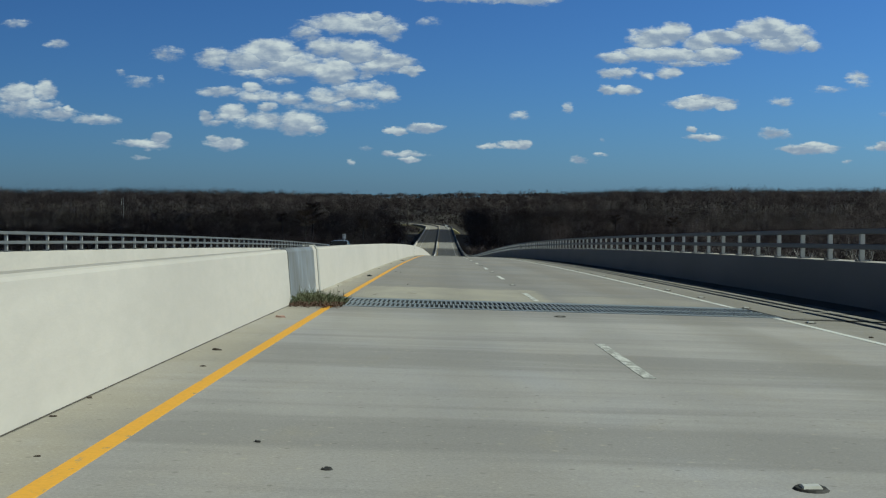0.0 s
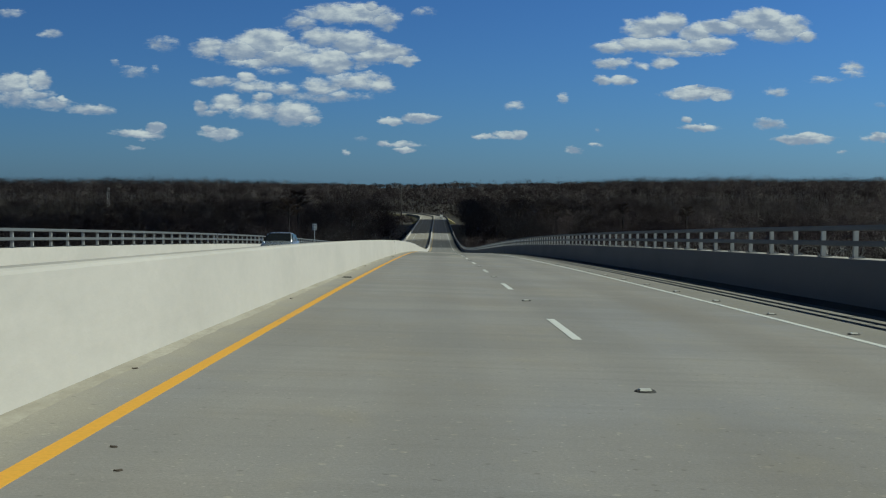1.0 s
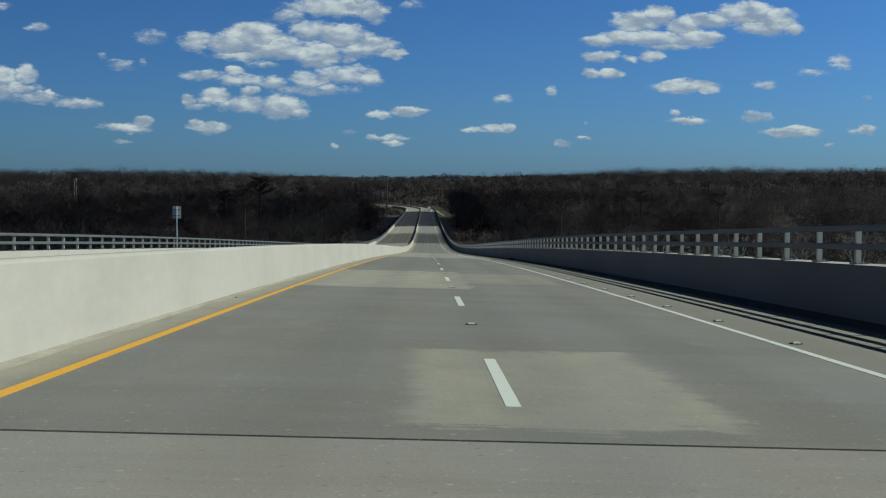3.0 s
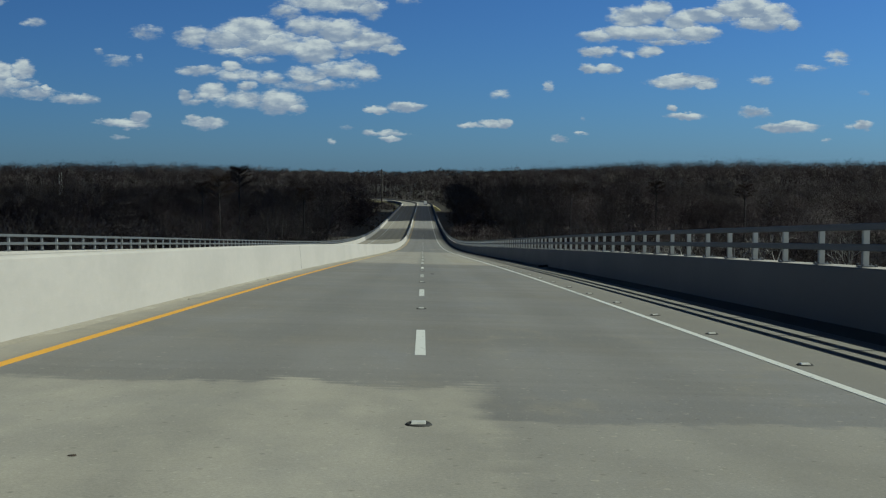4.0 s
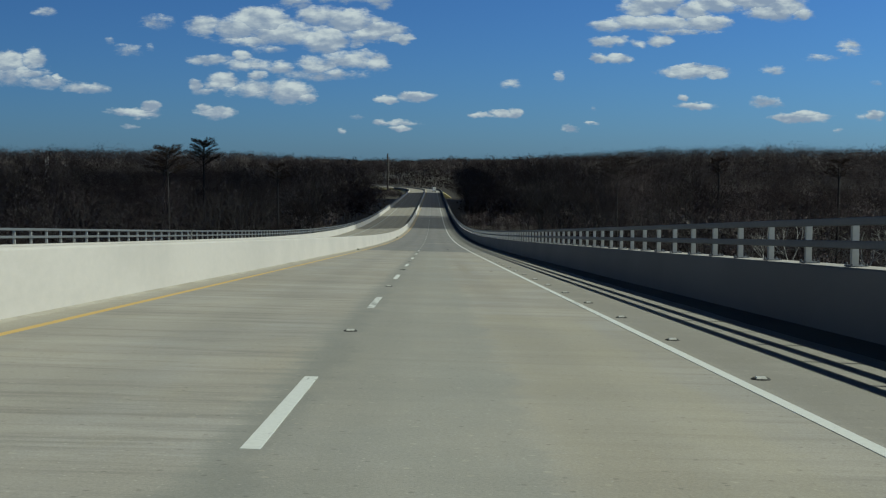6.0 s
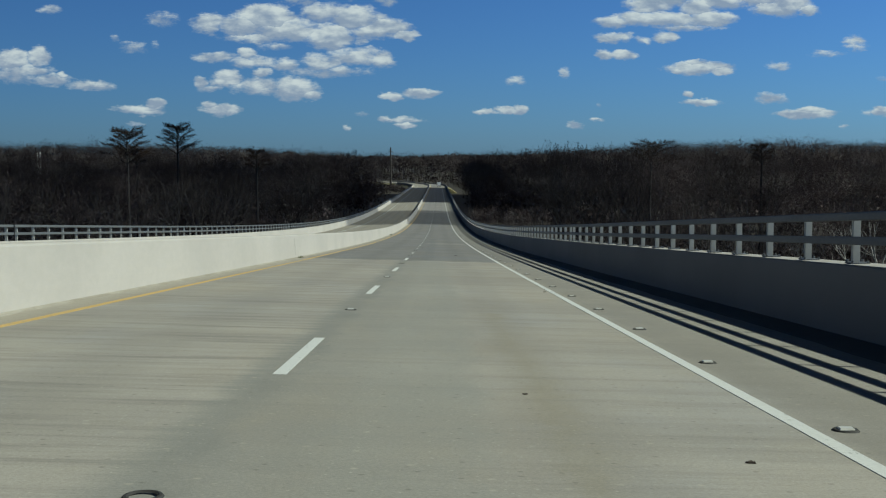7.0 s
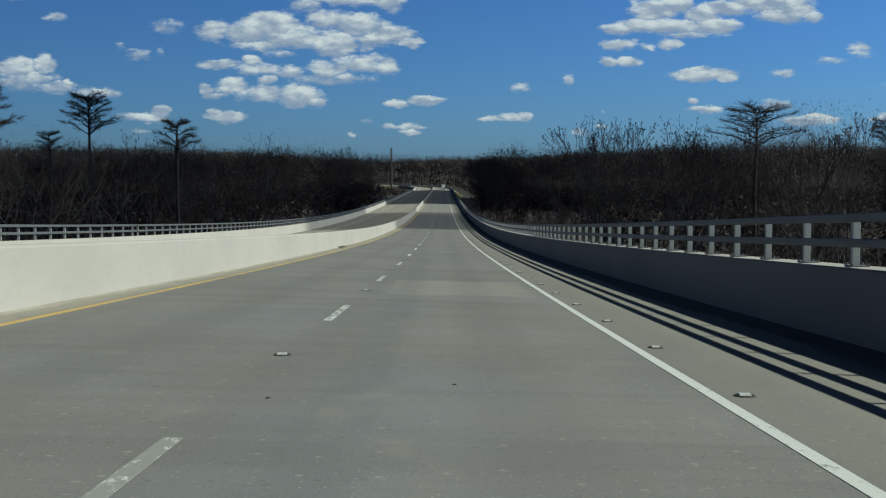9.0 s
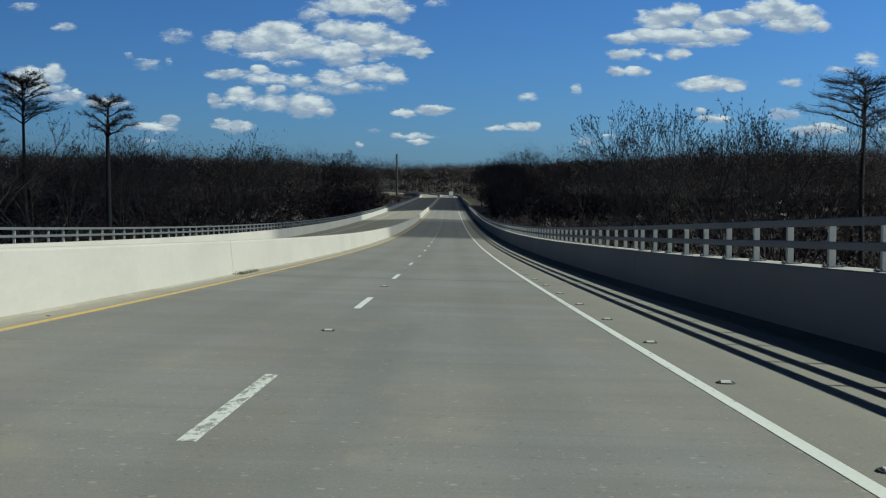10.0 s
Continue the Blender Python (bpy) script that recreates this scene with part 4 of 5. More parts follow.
heroes = [bare_tree(20, 51, dict(ROUND, depth=6, split=.40, tilt=(18, 40), broad=.8, wide=.028, twigs=4), M_BARK, M_TWIG, FULL), bare_tree(20, 52, dict(SLIM, depth=6, split=.42, wide=.028, twigs=4), M_BARK, M_TWIG, FULL),
          bare_tree(20, 57, dict(ROUND, depth=6, split=.38, pairs=.7, wide=.028, twigs=4), M_BARK, M_TWIG, FULL)]
CYP = "tall flat-topped bald cypress with rusty needles"
flats = [flat_cypress(26, 31, 5.5, 4.8, 6, CYP), flat_cypress(24, 34, 2.9, 3.6, 4, CYP),
         flat_cypress(29, 37, 4.5, 6.4, 8, "tall open-crowned bald cypress with rusty needles", .006)]
rng = random.Random(5)
used = set()


def plant(proto, x, y, scale, turn=None, tall=1.0):
    m = Matrix.Translation((x, y, land(x, y))) @ Matrix.Rotation(rng.uniform(0, math.tau) if turn is None else turn, 4, "Z")
    if proto.name not in used:
        used.add(proto.name)
        proto.matrix_basis = m
        proto.scale = (scale, scale, scale * tall)
        return proto
    ob = copy_thing(proto, m)
    ob.scale = (scale, scale, scale * tall)
    return ob


# the tall single trees
for kind, x, y, top in ((1, -31.3, 444.5, -9.2), (2, -55, 488, -3.2), (2, -51.8, 434, -5.5), (1, -72, 520, -8.5), (0, 38, 436, -7.7), (1, 67.7, 475, -7.8), (1, 84, 440, -8.2)):
    plant(flats[kind], x, y, (top - land(x, y)) / (26, 24, 29)[kind])
for kind, x, y, top in ((2, 47, 394, -7.6), (0, 27.6, 490, -6.3), (1, 31.3, 492, -6.8), (2, 34.8, 480, -7.0), (0, 38.3, 470, -8.6), (2, -37.3, 573, -6.6), (0, -42, 640, -8.5), (1, -40.6, 833, -5.5),
                        (1, 44, 420, -9.0), (2, -44, 462, -9.5), (0, 60, 470, -9.0), (1, 52, 520, -8.0),
                        (0, -50, 520, -9.0), (2, -46, 498, -10.0), (2, -58, 560, -8.0), (0, -43, 610, -8.5), (1, -40, 700, -8.5), (2, 36, 455, -10.0), (0, 33, 545, -7.5), (2, 31, 690, -7.5), (1, 27, 760, -7.0)):
    plant(heroes[kind], x, y, (top - land(x, y)) / 20)
for x, y, top in ((70, 366, -15), (52, 367, -16), (98, 366, -13), (108, 364, -14), (118, 367, -15), (84, 365, -16), (127, 366, -13), (63, 364, -17), (-66, 366, -20)):
    plant(protos[3], x, y, (top - land(x, y)) / 18)


def right_edge(y):
    """Where the woods begin on the sun's side of the bridge."""
    return max(12.5, 5.5 + .0215 * (y - 263))


def left_edge(y):
    return min(-21.0, -2.5 - .0425 * (y - 263))


# front rows along the river bank and both sides of the bridge
rows = []
for side in (-1, 1):
    for row in range(2):
        for k in range(15):
            rows.append((side * (26 + 8.5 * k + rng.uniform(-3, 3)), 372 + 9 * row + rng.uniform(-4, 4)))
    for row in range(1):
        for k in range(16):
            y = 385 + 11.4 * k + rng.uniform(-4, 4)
            rows.append((side * ((33 if side < 0 else 30) + 8 * row + rng.uniform(-3, 3)), y))
# on the sun's side the woods come right up to the bridge further on, with a clearing
for k in range(46):
    y = 652 + 7.0 * k
    rows.append(((11.5, 16.5)[k % 2] + rng.uniform(-1, 2), y))
for x, y in rows:
    near = 10 < x < 20
    k = rng.choice((0, 1, 2, 4, 0, 1, 2, 4, 5, 6)) if not near else rng.choice((0, 1, 2, 4))
    top = rng.uniform(-15.5, -10.5) if not near else rng.uniform(-14, -10.5)
    if x > 0 and y < 415:
        top -= 1.5
    if 555 < y < 648 and 0 < x < 34:
        continue
    if y > 650 and left_edge(y) - 1 < x < right_edge(y) + 1:
        x = left_edge(y) - rng.uniform(1, 6) if x < 0 else right_edge(y) + rng.uniform(1, 5)
    h = top - land(x, y)
    if k > 4:
        h *= .72
    plant(protos[k], x, y, h / (20, 19, 21, 18, 20, 13, 12)[k])


def thicket(name, spots, heights, count, length, width, material, label, wide=.21, low=.3, seed=3, stem=.10, per=14, limbed=0):
    """Countless bare trees in one mesh: each a stem, limbs, and a domed crown of tufts of thin twigs."""
    r = np.random.default_rng(seed)
    n = len(spots)
    h = heights[:, None]
    full = wide * r.uniform(.75, 1.3, (n, 1)) * h
    up = r.uniform(-.45, 1, (n, per))
    ang = r.random((n, per)) * math.tau
    flat = np.sqrt(1 - up ** 2)
    out = np.stack([flat * np.cos(ang), flat * np.sin(ang), up], 2)
    reach = .5 + .5 * np.sqrt(r.random((n, per)))
    lean = r.normal(0, .35, (n, 2)) * full
    tuft = out * reach[:, :, None] * np.stack([full, full, h * (1 - low) / 2], 2) * .9
    tuft[:, :, 0] += spots[:, :1] + lean[:, :1]
    tuft[:, :, 1] += spots[:, 1:2] + lean[:, 1:]
    tuft[:, :, 2] += spots[:, 2:] + h * (1 + low) / 2
    m = n * count
    tree = np.repeat(np.arange(n), count)
    pick = r.integers(0, per, m)
    size = (full[:, 0] * .27)[tree]
    p = tuft[tree, pick] + np.clip(r.normal(0, 1, (m, 3)), -1.7, 1.7) * size[:, None] * np.array([1, 1, .7])
    p[:, 2] = np.maximum(p[:, 2], spots[tree, 2] + .1)
    d = out[tree, pick] * .7 + r.normal(0, .5, (m, 3)) + np.array([0, 0, .35])
    d /= np.linalg.norm(d, axis=1)[:, None]
    s = np.cross(d, r.normal(0, 1, (m, 3)))
    s /= np.linalg.norm(s, axis=1)[:, None]
    w = (width * r.uniform(.5, 1.3, m))[:, None]
    ln = (length * r.uniform(.5, 1.3, m))[:, None]
    twigs = np.stack([p - s * w, p + s * w, p + d * ln], 1)
    # limbs from the stem to each tuft
    root = np.repeat(spots[:, None, :], per, 1)
    root[:, :, 2] += h * (low * .7 + .35 * r.random((n, per)))
    a = r.random((n, per)) * math.tau
    t = np.stack([np.cos(a), np.sin(a), np.zeros((n, per))], 2) * stem * .2
    limbs = np.stack([root - t, root + t, tuft], 2)[:, :limbed].reshape(-1, 3, 3)
    # stems
    a = r.random(n) * math.tau
    t = np.stack([np.cos(a), np.sin(a), np.zeros(n)], 1) * stem
    u = np.stack([-t[:, 1], t[:, 0], t[:, 2]], 1)
    tip = spots + np.concatenate([lean * .6, h * .86], 1)
    stems = np.concatenate([np.stack([spots - t, spots + t, tip], 1), np.stack([spots - u, spots + u, tip], 1)])
    pts = np.concatenate([twigs, limbs, stems]).reshape(-1, 3)
    heart = spots + np.concatenate([lean, h * (.40 + .3 * low)], 1)
    side = np.concatenate([p - heart[tree], tuft[:, :limbed].reshape(-1, 3) - np.repeat(heart, limbed, 0)])
    side /= np.stack([full[:, 0], full[:, 0], heights * (1 - low) * .5], 1)[np.concatenate([tree, np.repeat(np.arange(n), limbed)])]
    side = np.concatenate([side + r.normal(0, .18, side.shape), np.tile(np.array([[0.0, -1.0, 0.0]]), (2 * n, 1))])
    side /= np.linalg.norm(side, axis=1)[:, None] + 1e-6
    tone = r.random(n)
    tone = np.repeat(np.concatenate([tone[tree], np.repeat(tone, limbed), tone, tone]), 3)
    k = len(pts) // 3
    me = bpy.data.meshes.new(name)
    me.vertices.add(len(pts))
    me.vertices.foreach_set("co", pts.astype(np.float32).ravel())
    me.loops.add(len(pts))
    me.loops.foreach_set("vertex_index", np.arange(len(pts), dtype=np.int32))
    me.polygons.add(k)
    me.polygons.foreach_set("loop_start", np.arange(0, len(pts), 3, dtype=np.int32))
    me.update()
    me.attributes.new("tree_tone", "FLOAT", "POINT").data.foreach_set("value", tone.astype(np.float32))
    me.attributes.new("crown_side", "FLOAT_VECTOR", "POINT").data.foreach_set("vector", np.repeat(side, 3, 0).astype(np.float32).ravel())
    me.materials.append(material)
    ob = new(name, me)
    return tagged(ob, label, "woods", kind="stuff")


def scatter(x0, x1, y0, y1, gap, seed, keep):
    r = random.Random(seed)
    out = []
    y = y0
    while y < y1:
        x = x0
        while x < x1:
            q = (x + r.uniform(-.5, .5) * gap, y + r.uniform(-.5, .5) * gap)
            if keep(*q):
                out.append((q[0], q[1], land(*q)))
            x += gap
        y += gap
    return np.array(out), r


def keep_near(x, y):
    if abs(x) > 40 + .42 * (y + 40):
        return False
    if 548 < y < 655 and 0 < x < 40:
        return False
    return x < -36 or x < left_edge(y) - 2 and y > 660 or x > 34 or x > right_edge(y) + 3 and y > 650


sp, r_ = scatter(-440, 440, 378, 1010, 12.5, 8, keep_near)
hs = np.array([r_.uniform(17.5, 24.5) + (1.2 if p[0] > 0 else .4) + 3.5 * noise.noise(Vector((p[0] * .03, p[1] * .03, 1))) + (r_.uniform(1, 3) if r_.random() < .12 else 0) for p in sp])
close = (sp[:, 1] < 520) & (np.abs(sp[:, 0]) < 110)
middle = ~close & (sp[:, 1] < 700)
thicket("woods", sp[close], hs[close], 2300, .42, .02, M_WOODS, "dense bare winter woods by the river bank", wide=.31, low=.12, seed=3, stem=.07, limbed=4)
thicket("woods", sp[middle], hs[middle], 740, .42, .05, M_WOODS, "dense bare winter woods on both sides of the bridge", wide=.33, low=.22, seed=13, stem=.03)
thicket("woods", sp[~close & ~middle], hs[~close & ~middle], 380, .5, .09, M_WOODS, "dense bare winter woods on both sides of the bridge", wide=.33, low=.3, seed=23, stem=.03)


def keep_low(x, y):
    if 548 < y < 655 and x > 0:
        return False
    return -64 < x < -30 and x < left_edge(y) or 27 < x < 60 or right_edge(y) < x < 27 and y > 652 or y < 395 and abs(x) > 20


sp, r_ = scatter(-180, 180, 371, 1005, 6.5, 18, keep_low)
hs = np.array([r_.uniform(6, 14) for p in sp])
thicket("undergrowth", sp, hs, 130, .45, .06, M_WOODS, "bare brushy undergrowth below the trees", wide=.34, low=.02, seed=4, stem=.05)

sp, r_ = scatter(-440, 440, 384, 1010, 10.0, 58, keep_near)
hs = np.array([r_.uniform(5, 10) for p in sp])
close = sp[:, 1] < 500
thicket("undergrowth", sp[close], hs[close], 330, .5, .13, M_WOODS, "dense brush along the river bank", wide=.55, low=.0, seed=54, stem=.03, per=12)
thicket("undergrowth", sp[~close], hs[~close], 42, 1.0, .5, M_WOODS, "dense brush deep in the woods", wide=.55, low=.0, seed=44, stem=.03, per=8)

sp, r_ = scatter(9, 42, 545, 656, 3.6, 38, lambda x, y: x > 11)
hs = np.array([r_.uniform(3.5, 8) for p in sp])
thicket("undergrowth", sp, hs, 90, .5, .05, M_WOODS, "low bare brush in the clearing beside the bridge", wide=.3, low=.02, seed=24, stem=.04, per=8)

sp, r_ = scatter(9.5, 34, 652, 990, 4.6, 28, lambda x, y: x > right_edge(y))
hs = np.array([r_.uniform(9, 19) + 4 * noise.noise(Vector((p[0] * .05, p[1] * .05, 5))) for p in sp])
thicket("roadside_woods", sp, hs, 240, .55, .06, M_WOODS, "dense bare woods close beside the bridge", wide=.22, low=.15, seed=14)


def keep_far(x, y):
    if abs(x) > 60 + .42 * y:
        return False
    b = bend(min(y, 1300))
    return not (min(-28 + b, -46 if y < 1150 else 0) < x < 21 + b and y < 1330)


def rise(x, y):
    """The distant woods climb away from the road's valley."""
    a = min(max((abs(x + 10) - 40) / 260, 0), 1)
    return a * a * (3 - 2 * a) * min(max((y - 1000) / 320, 0), 1)


sp, r_ = scatter(-900, 900, 1010, 1900, 19.0, 9, keep_far)
tops = np.array([-10.5 + (p[1] - 1010) * .003 + 9.5 * rise(p[0], p[1]) + 4 * noise.noise(Vector((p[0] * .016, p[1] * .008, 7))) + (5.0 if p[0] > 0 else 2.5) * rise(p[0], p[1]) + r_.uniform(-2.5, 2.5) + (r_.uniform(1.5, 4.5) if r_.random() < .06 else 0) for p in sp])
thicket("distant_woods", sp, tops - sp[:, 2], 150, 1.0, .34, M_FAR_WOODS, "bare winter woods in the distance", wide=.36, low=.3, seed=5, stem=.2)
sp, r_ = scatter(-300, 220, 1012, 1420, 10.0, 19, keep_far)
thicket("distant_undergrowth", sp, np.array([r_.uniform(5, 10) for p in sp]), 30, 1.1, .5, M_FAR_WOODS, "low brush below the distant trees", wide=.45, low=.02, seed=15, stem=.05, per=8)
sp, r_ = scatter(-50, 30, 985, 1150, 4.0, 29, lambda x, y: x - bend(y) < -20 or x > 19)
thicket("roadside_brush", sp, np.array([r_.uniform(1.5, 4) for p in sp]), 40, .6, .16, M_FAR_WOODS, "low bare brush beside the causeway", wide=.6, low=.0, seed=35, stem=.02, per=8)
sp, r_ = scatter(-1900, 1900, 1900, 4500, 42.0, 10, lambda x, y: abs(x) < 60 + .42 * y)
hs = np.array([r_.uniform(11, 16) + 8 * noise.noise(Vector((p[0] * .006, p[1] * .002, 3))) + (r_.uniform(3, 10) if r_.random() < .05 else 0) for p in sp])
thicket("horizon_woods", sp, hs, 48, 2.2, 1.1, M_HORIZON, "far grey-brown woods along the horizon", wide=.6, low=.3, seed=6, stem=.5, per=10)

# ---------------------------------------------------------------- things beside and on the road


def loft(rings, bm=None):
    bm = bm or bmesh.new()
    vs = [[bm.verts.new(p) for p in ring] for ring in rings]
    n = len(vs[0])
    for a, b in zip(vs, vs[1:]):
        for j in range(n):
            bm.faces.new((a[j], a[(j + 1) % n], b[(j + 1) % n], b[j]))
    bm.faces.new(vs[0][::-1])
    bm.faces.new(vs[-1])
    return bm


def wheel(parent, x, y, r=.33, w=.22):
    s = 1 if x > 0 else -1
    bm = rod((x - w / 2, y, r), (x + w / 2, y, r), r, r, 24)
    t = part("tyre", bm, M_TYRE, parent)
    bm = rod((x + s * (w / 2 - .02), y, r), (x + s * (w / 2 + .012), y, r), r * .68, r * .62, 16)
    part("rim", bm, M_CHROME, t)


def silver_sedan():
    """Front towards -y; half-sections carried from nose to tail."""
    e = empty("silver_car")
    tagged(e, "silver four-door sedan on the opposite roadway", "car")
    rings = []
    for y, w, z0, z1, sh in ((-2.36, .62, .32, .62, .08), (-2.25, .80, .22, .72, .10), (-1.9, .88, .20, .80, .10), (-1.2, .90, .20, .90, .09), (-.7, .91, .20, .96, .07),
                             (.2, .92, .20, .97, .06), (1.3, .91, .20, .99, .06), (1.9, .88, .22, 1.01, .07), (2.28, .82, .26, .98, .09), (2.38, .70, .36, .90, .10)):
        rings.append([(-w + sh, y, z0), (-w, y, z0 + .14), (-w, y, z1 - .22), (-w + sh, y, z1 - .04), (-w * .6, y, z1 + .02), (0, y, z1 + .035),
                      (w * .6, y, z1 + .02), (w - sh, y, z1 - .04), (w, y, z1 - .22), (w, y, z0 + .14), (w - sh, y, z0)])
    part("body", loft(rings), M_SILVER, e, smooth=True)
    cab = []
    for y, w, z in ((-1.02, .74, .95), (-.25, .66, 1.36), (.1, .63, 1.43), (.75, .62, 1.44), (1.25, .64, 1.36), (1.95, .70, 1.02)):
        cab.append([(-.80, y, .93), (-w, y, z - .05), (-w * .8, y, z), (0, y, z + .02), (w * .8, y, z), (w, y, z - .05), (.80, y, .93)])
    part("cabin", loft(cab), M_SILVER, e, smooth=True)

    def pane(name, pts, off):
        bm = bmesh.new()
        a = [bm.verts.new(Vector(p) + Vector(off)) for p in pts]
        b = [bm.verts.new(Vector(p) + Vector(off) * .1) for p in pts]
        bm.faces.new(a)
        bm.faces.new(b[::-1])
        for j in range(len(pts)):
            k = (j + 1) % len(pts)
            bm.faces.new((a[j], b[j], b[k], a[k]))
        part(name, bm, M_GLASS, e)
    pane("windscreen", [(-.72, -1.0, .97), (.72, -1.0, .97), (.60, -.22, 1.37), (-.60, -.22, 1.37)], (0, -.012, .022))
    pane("rear_window", [(.66, 1.9, 1.05), (-.66, 1.9, 1.05), (-.58, 1.28, 1.35), (.58, 1.28, 1.35)], (0, .012, .022))
    for s in (-1, 1):
        pane("side_window", [(s * .785, -.80, .98), (s * .79, .42, .99), (s * .67, .42, 1.36), (s * .67, -.12, 1.34)], (s * .03, 0, .008))
        pane("side_window", [(s * .79, .50, .99), (s * .77, 1.6, 1.03), (s * .67, 1.15, 1.33), (s * .665, .50, 1.36)], (s * .03, 0, .008))
        bm = box(s * .93 - .09, s * .93 + .09, -.82, -.70, .96, 1.09, .03)
        part("mirror", bm, M_SILVER, e)
        bm = loft([[(s * .50, -2.34, .58), (s * .80, -2.14, .60), (s * .82, -2.05, .70), (s * .55, -2.22, .70)], [(s * .50, -2.26, .58), (s * .78, -2.06, .60), (s * .80, -1.97, .72), (s * .55, -2.14, .73)]])
        part("headlight", bm, M_LAMP, e, "clear headlight glass")
        wheel(e, s * .80, -1.42)
        wheel(e, s * .80, 1.38)
    part("grille", box(-.42, .42, -2.385, -2.33, .40, .60, .02), M_DARK, e)
    part("number_plate", box(-.26, .26, -2.40, -2.37, .34, .40, .004), M_CERAMIC, e)
    return e


car = silver_sedan()
slope = math.degrees(math.atan((level(97) - level(95)) / 2))
car.matrix_basis = Matrix.Translation(spot_on(-10.3, 96.5)) @ pose(0, 0, 0, slope, 0, 0)


def white_van():
    e = empty("box_van")
    tagged(e, "small white box van driving far ahead", "van")
    part("cargo_box", box(-1.05, 1.05, -2.2, 1.5, .75, 2.95, .05), M_VAN, e)
    part("cab", loft([[(-.95, 1.52, .55), (.95, 1.52, .55), (.95, 1.52, 2.1), (-.95, 1.52, 2.1)], [(-.95, 2.3, .55), (.95, 2.3, .55), (.92, 2.2, 2.05), (-.92, 2.2, 2.05)],
                      [(-.9, 3.4, .55), (.9, 3.4, .55), (.85, 3.3, 1.15), (-.85, 3.3, 1.15)]]), M_VAN, e)
    part("chassis", box(-.8, .8, -2.2, 3.2, .42, .74), M_DARK, e)
    part("rear_door", box(-.95, .95, -2.225, -2.203, .85, 2.85, .005), M_VAN, e)
    for s in (-1, 1):
        wheel(e, s * .85, -1.3, .38, .3)
        wheel(e, s * .85, 2.5, .38, .24)
        part("tail_light", box(s * .85 - .08, s * .85 + .08, -2.24, -2.2, .55, .72, .01), M_DEADLEAF, e)
    return e


van = white_van()
van.matrix_basis = Matrix.Translation(spot_on(1.7, 1000))

# utility pole beside the far end of the bridge
pole = empty("utility_pole", (-35, 1140, land(-35, 1140)))
tagged(pole, "weathered wooden utility pole with a crossarm", "pole")
top = -2.6 - pole.location.z
part("shaft", rod((0, 0, -.5), (0, 0, top), .72, .5, 12), M_POLE, pole)
part("crossarm", box(-1.5, 1.5, -.12, .12, top - 3.3, top - 3.0, .02), M_POLE, pole)
part("crossarm", box(-1.2, 1.2, -.12, .12, top - 1.3, top - 1.05, .02), M_POLE, pole)
for x in (-1.3, -.7, .7, 1.3):
    part("insulator", rod((x, 0, top - 3.0), (x, 0, top - 2.7), .09, .06, 8), M_CERAMIC, pole)

# the back of a sign on the far parapet
sign = empty("road_sign", (-16.02, 170.6, spot_on(-15.3, 170.6, .5).z))
tagged(sign, "plain back of an aluminium road sign on a post", "sign")
part("post", rod((0, 0, 0), (0, 0, 3.0), .04, .04, 10), M_SIGN, sign)
part("panel", box(-.26, .26, .05, .062, 2.25, 3.0, .004), M_SIGN, sign)
part("bracket", box(-.2, .2, .02, .05, 2.4, 2.45), M_STEEL, sign)
part("bracket", box(-.2, .2, .02, .05, 2.75, 2.8), M_STEEL, sign)

# far mast and transmission towers over the woods
mast = empty("white_mast", (-330, 1222, land(-330, 1222)))
tagged(mast, "pair of slim white masts standing above the woods", "mast")
for x in (-1.0, 1.0):
    tip = -6.4 - mast.location.z + x * .4
    shaft = part("shaft", rod((x, 0, 0), (x, 0, tip), .42, .34, 12), M_MASTPAINT, mast)
    part("cap", rod((x, 0, tip), (x, 0, tip + .6), .45, .2, 12), M_MASTPAINT, shaft)


def pylon(x, y, top):
    e = empty("transmission_tower", (x, y, land(x, y)))
    tagged(e, "far steel transmission tower above the tree line", "tower", group="transmission towers")
    h = top - e.location.z
    for s in (-1, 1):
        part("leg", rod((s * 4.2, 0, 0), (s * 4.2, 0, h), .5, .35, 6), M_STEEL, e)
    part("crossarm", rod((-9, 0, h - 3), (9, 0, h - 3), .35, .35, 6), M_STEEL, e)
    part("brace", rod((-4.2, 0, h - 12), (4.2, 0, h - 5), .22, .22, 6), M_STEEL, e)
    part("brace", rod((4.2, 0, h - 12), (-4.2, 0, h - 5), .22, .22, 6), M_STEEL, e)


for x, y, z in ((700, 2130, 9), (775, 2250, 7), (812, 2230, 14)):
    pylon(x, y, z)

# black seam round the shoulder strip
for k, pts in enumerate(([(3.70, 16.2), (3.755, 16.2), (3.755, 19.14), (3.70, 19.14)], [(3.755, 16.10), (6.2, 16.02), (6.2, 16.10), (3.755, 16.18)])):
    seam = part("shoulder_seam_%d" % (k + 1), slab_on(pts, .009, -.004), M_DARK, None)
    tagged(seam, "black sealed seam beside the finger joint", "joint seal", kind="structure")

# weeds grown in the end of the finger joint
rw = random.Random(21)
V, F, DV, DF = [], [], [], []
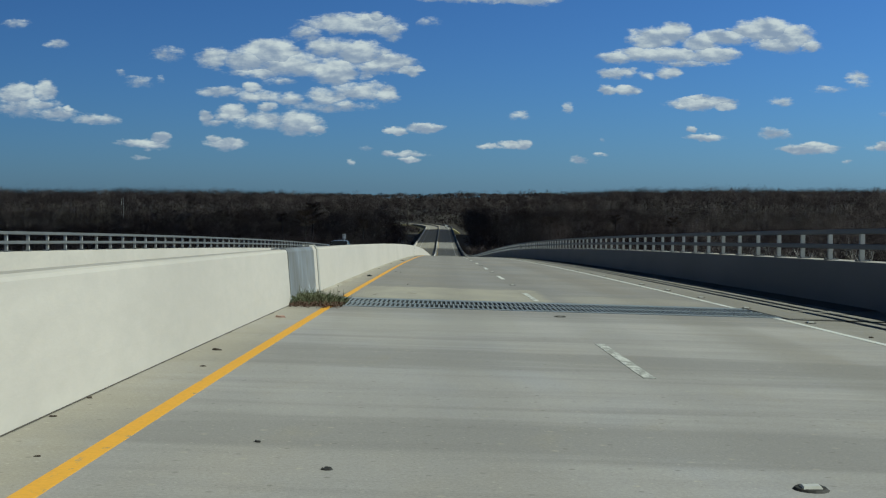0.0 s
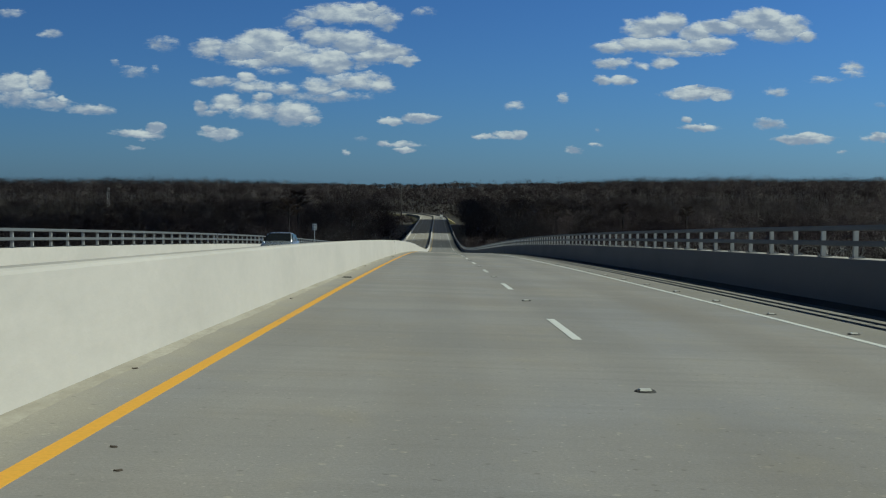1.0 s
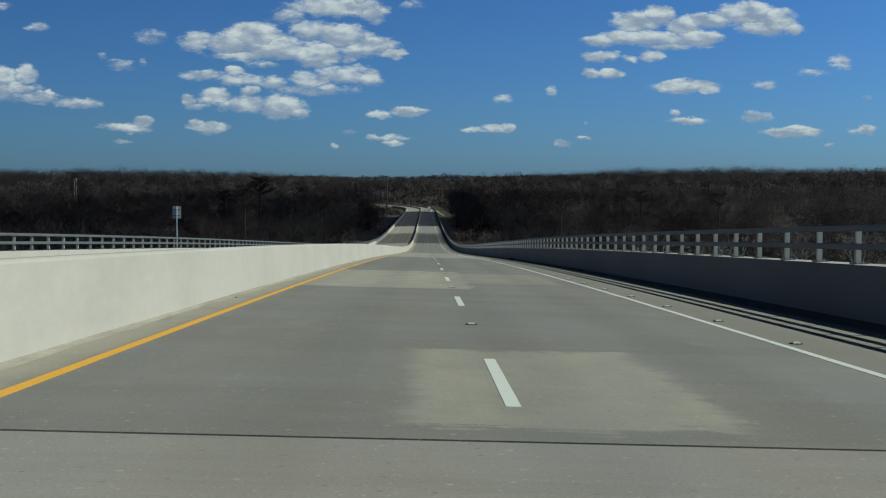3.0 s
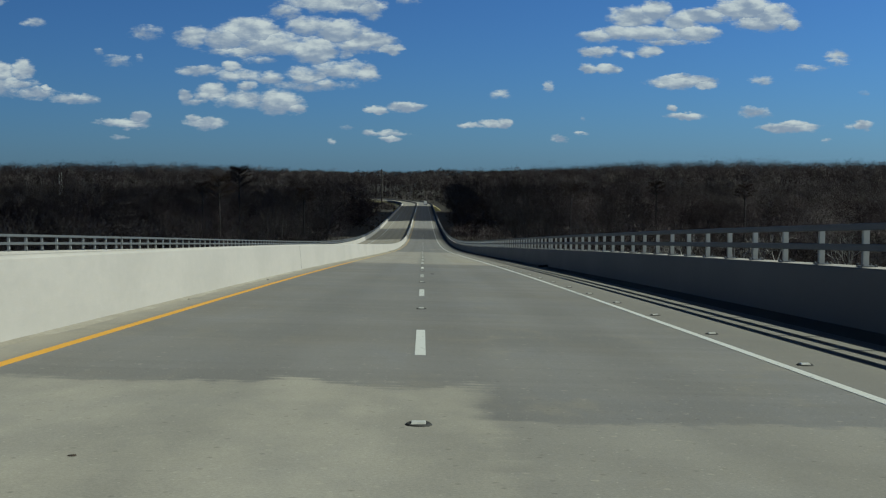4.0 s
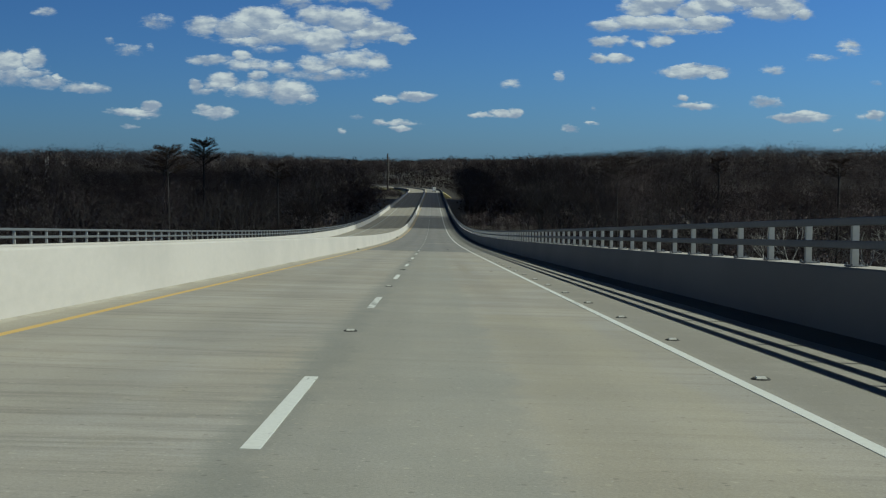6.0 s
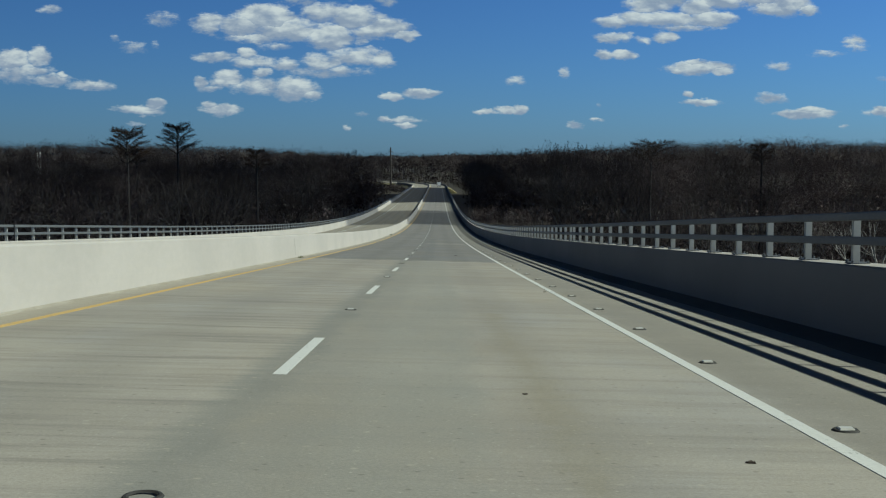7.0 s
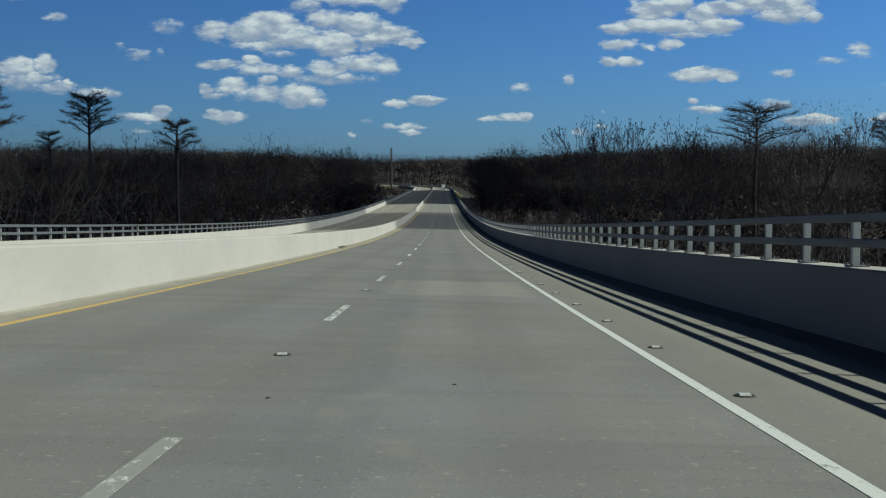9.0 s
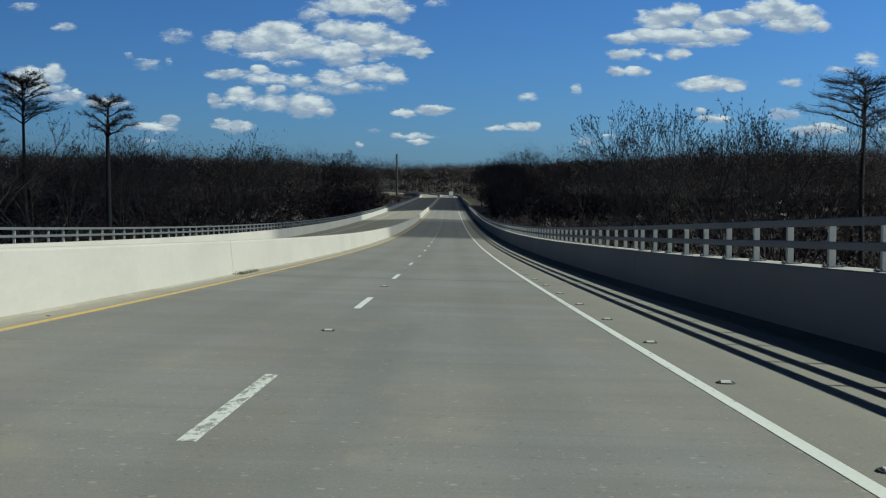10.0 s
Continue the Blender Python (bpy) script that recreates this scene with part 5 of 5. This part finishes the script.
for k in range(3000):
    u = rw.random()
    x, y = -4.15 + .78 * rw.random() ** 1.4, 16.25 + 1.5 * rw.random()
    hgt = .34 * max(.3, 1 - ((x + 3.9) / .62) ** 2 * .75) * rw.uniform(.3, 1) * (.75 + .5 * noise.noise(Vector((x * 6, y * 6, 2))))
    d = Vector((rw.uniform(-1, 1), rw.uniform(-1, 1), .8)).normalized()
    p = spot_on(x, y, 0)
    s = d.cross(some_dir(rw)).normalized() * rw.uniform(.0025, .0065)
    a = len(V)
    m = p + d * hgt * .6 + some_dir(rw) * .02
    tip = m + (d + Vector((rw.uniform(-.6, .6), rw.uniform(-.6, .6), -.2))).normalized() * hgt * .5
    V += [p - s * .6, p + s * .6, m + s, m - s, tip]
    F += [(a, a + 1, a + 2, a + 3), (a + 3, a + 2, a + 4)]
for k in range(1300):
    x, y = -4.15 + .8 * rw.random(), 15.7 + 1.1 * rw.random()
    p = spot_on(x, y, .01 + .07 * rw.random() * (1 - abs(y - 16.2)))
    a, b = some_dir(rw) * .016, some_dir(rw) * .012
    n = len(DV)
    DV += [p - a, p - b, p + a, p + b]
    DF.append((n, n + 1, n + 2, n + 3))
weeds = empty("weed_clump")
tagged(weeds, "clump of green weeds and dead leaves beside the barrier", "weeds")
mesh_ob("foliage", V, F, M_WEED, weeds)
mesh_ob("dead_leaves", DV, DF, M_DEADLEAF, weeds, "reddish brown dead leaves")


# scraps on the deck
def scrap(name, x, y, length, width, tall, material, label, seed):
    r = random.Random(seed)
    bm = bmesh.new()
    n = 9
    lo, hi = [], []
    for k in range(n):
        t = math.tau * k / n
        rr = r.uniform(.6, 1.1)
        px, py = math.cos(t) * length / 2 * rr, math.sin(t) * width / 2 * rr
        lo.append(bm.verts.new((px, py, 0)))
        hi.append(bm.verts.new((px * .8, py * .75, tall * r.uniform(.4, 1))))
    bm.faces.new(hi)
    bm.faces.new(lo[::-1])
    for k in range(n):
        j = (k + 1) % n
        bm.faces.new((lo[k], lo[j], hi[j], hi[k]))
    ob = part(name, bm, material, None)
    ob.location = spot_on(x, y, .001)
    ob.rotation_euler = (0, 0, r.uniform(-.4, .4))
    return tagged(ob, label, "debris", group="scraps on the deck")


TYRE_LAB = "black scrap of tyre rubber lying on the deck"
LEAF_LAB = "small brown litter on the shoulder"
for k, (x, y, ln, wd, tl) in enumerate(((-3.86, 60.5, .27, .18, .03), (6.1, 188.9, .75, .35, .12), (-3.85, 31.2, .18, .16, .06),
                                        (2.1, 286, .13, .11, .02), (.34, 169.8, .1, .08, .02), (-2.8, 3.94, .06, .05, .01), (-2.35, 3.23, .07, .06, .01))):
    scrap("tyre_scrap", x, y, ln, wd, tl, M_DARK, TYRE_LAB, 40 + k)
scrap("paper_scrap", -3.97, 13.5, .20, .12, .03, M_RUSTY, "crumpled reddish scrap lying beside the barrier", 39)
scrap("tar_mark", -2.4, 21.45, .26, .045, .003, M_DARK, "thin dark tar mark on the deck", 38)
for k, (x, y, size) in enumerate(((-3.96, 8.86, 1.9), (-4.17, 5.42, 1), (-4.15, 4.6, .9), (-3.82, 3.35, .7), (-3.81, 7.46, .9), (-4.11, 24, 1), (-4.1, 105.3, 1), (-2.45, 89.3, .7), (-3.12, 36.2, .8), (-3.3, 36.8, 1.0), (-4.05, 40.2, 1),
                                  (-3.8, 345.6, 1), (-1.09, 171.4, .8), (-4.1, 72, 1), (3.43, 253.6, 1.2), (5.8, 346.4, 1), (6.0, 346.0, 1.4), (-4.05, 50.5, 1), (-4.0, 118, 1), (-4.05, 150.5, 1), (-4.02, 160.8, 1.2), (-3.95, 196, 1),
                                  (-3.84, 21.2, 1), (-3.09, 20.55, .8), (-2.6, 26.0, .8), (-1.79, 135.9, .9), (2.93, 235.84, 1.1), (1.92, 238.3, .8), (.29, 305.0, .8), (1.61, 306.0, .7), (3.8, 12.8, 1.6))):
    scrap("litter", x, y, .065 * size, .04 * size, .011 * size, M_LITTER, LEAF_LAB, 70 + k)
# a dead twig on the shoulder
for x, y, turn in ((-3.82, 89.1, .3), (-3.94, 93.2, -.2)):
    V, F = [], []
    tube(V, F, Vector((-.09, 0, .010)), Vector((.02, .03, .014)), .006, .005, 5)
    tube(V, F, Vector((.02, .03, .014)), Vector((.11, .01, .016)), .005, .003, 5)
    tube(V, F, Vector((.02, .03, .014)), Vector((.07, .08, .03)), .004, .002, 5)
    ob = mesh_ob("twig", V, F, M_LITTER)
    ob.location = spot_on(x, y)
    ob.rotation_euler = (0, 0, turn)
    tagged(ob, "dead forked twig lying on the shoulder", "twig", group="twigs on the shoulder")
for k, (x, y, n) in enumerate(((-4.08, 361.6, 160), (-4.05, 275.2, 60), (-4.1, 363.4, 90))):
    V, F = [], []
    for j in range(n):
        p = spot_on(x + rw.uniform(-.06, .14), y + rw.gauss(0, .45), 0)
        d = Vector((rw.uniform(-.8, .8), rw.uniform(-.8, .8), 1)).normalized()
        twig(V, F, p, d, rw.uniform(.04, .13), .007, rw)
    ob = mesh_ob("gutter_weed", V, F, M_WEED)
    tagged(ob, "low dry weeds at the foot of the barrier", "weeds", kind="stuff")
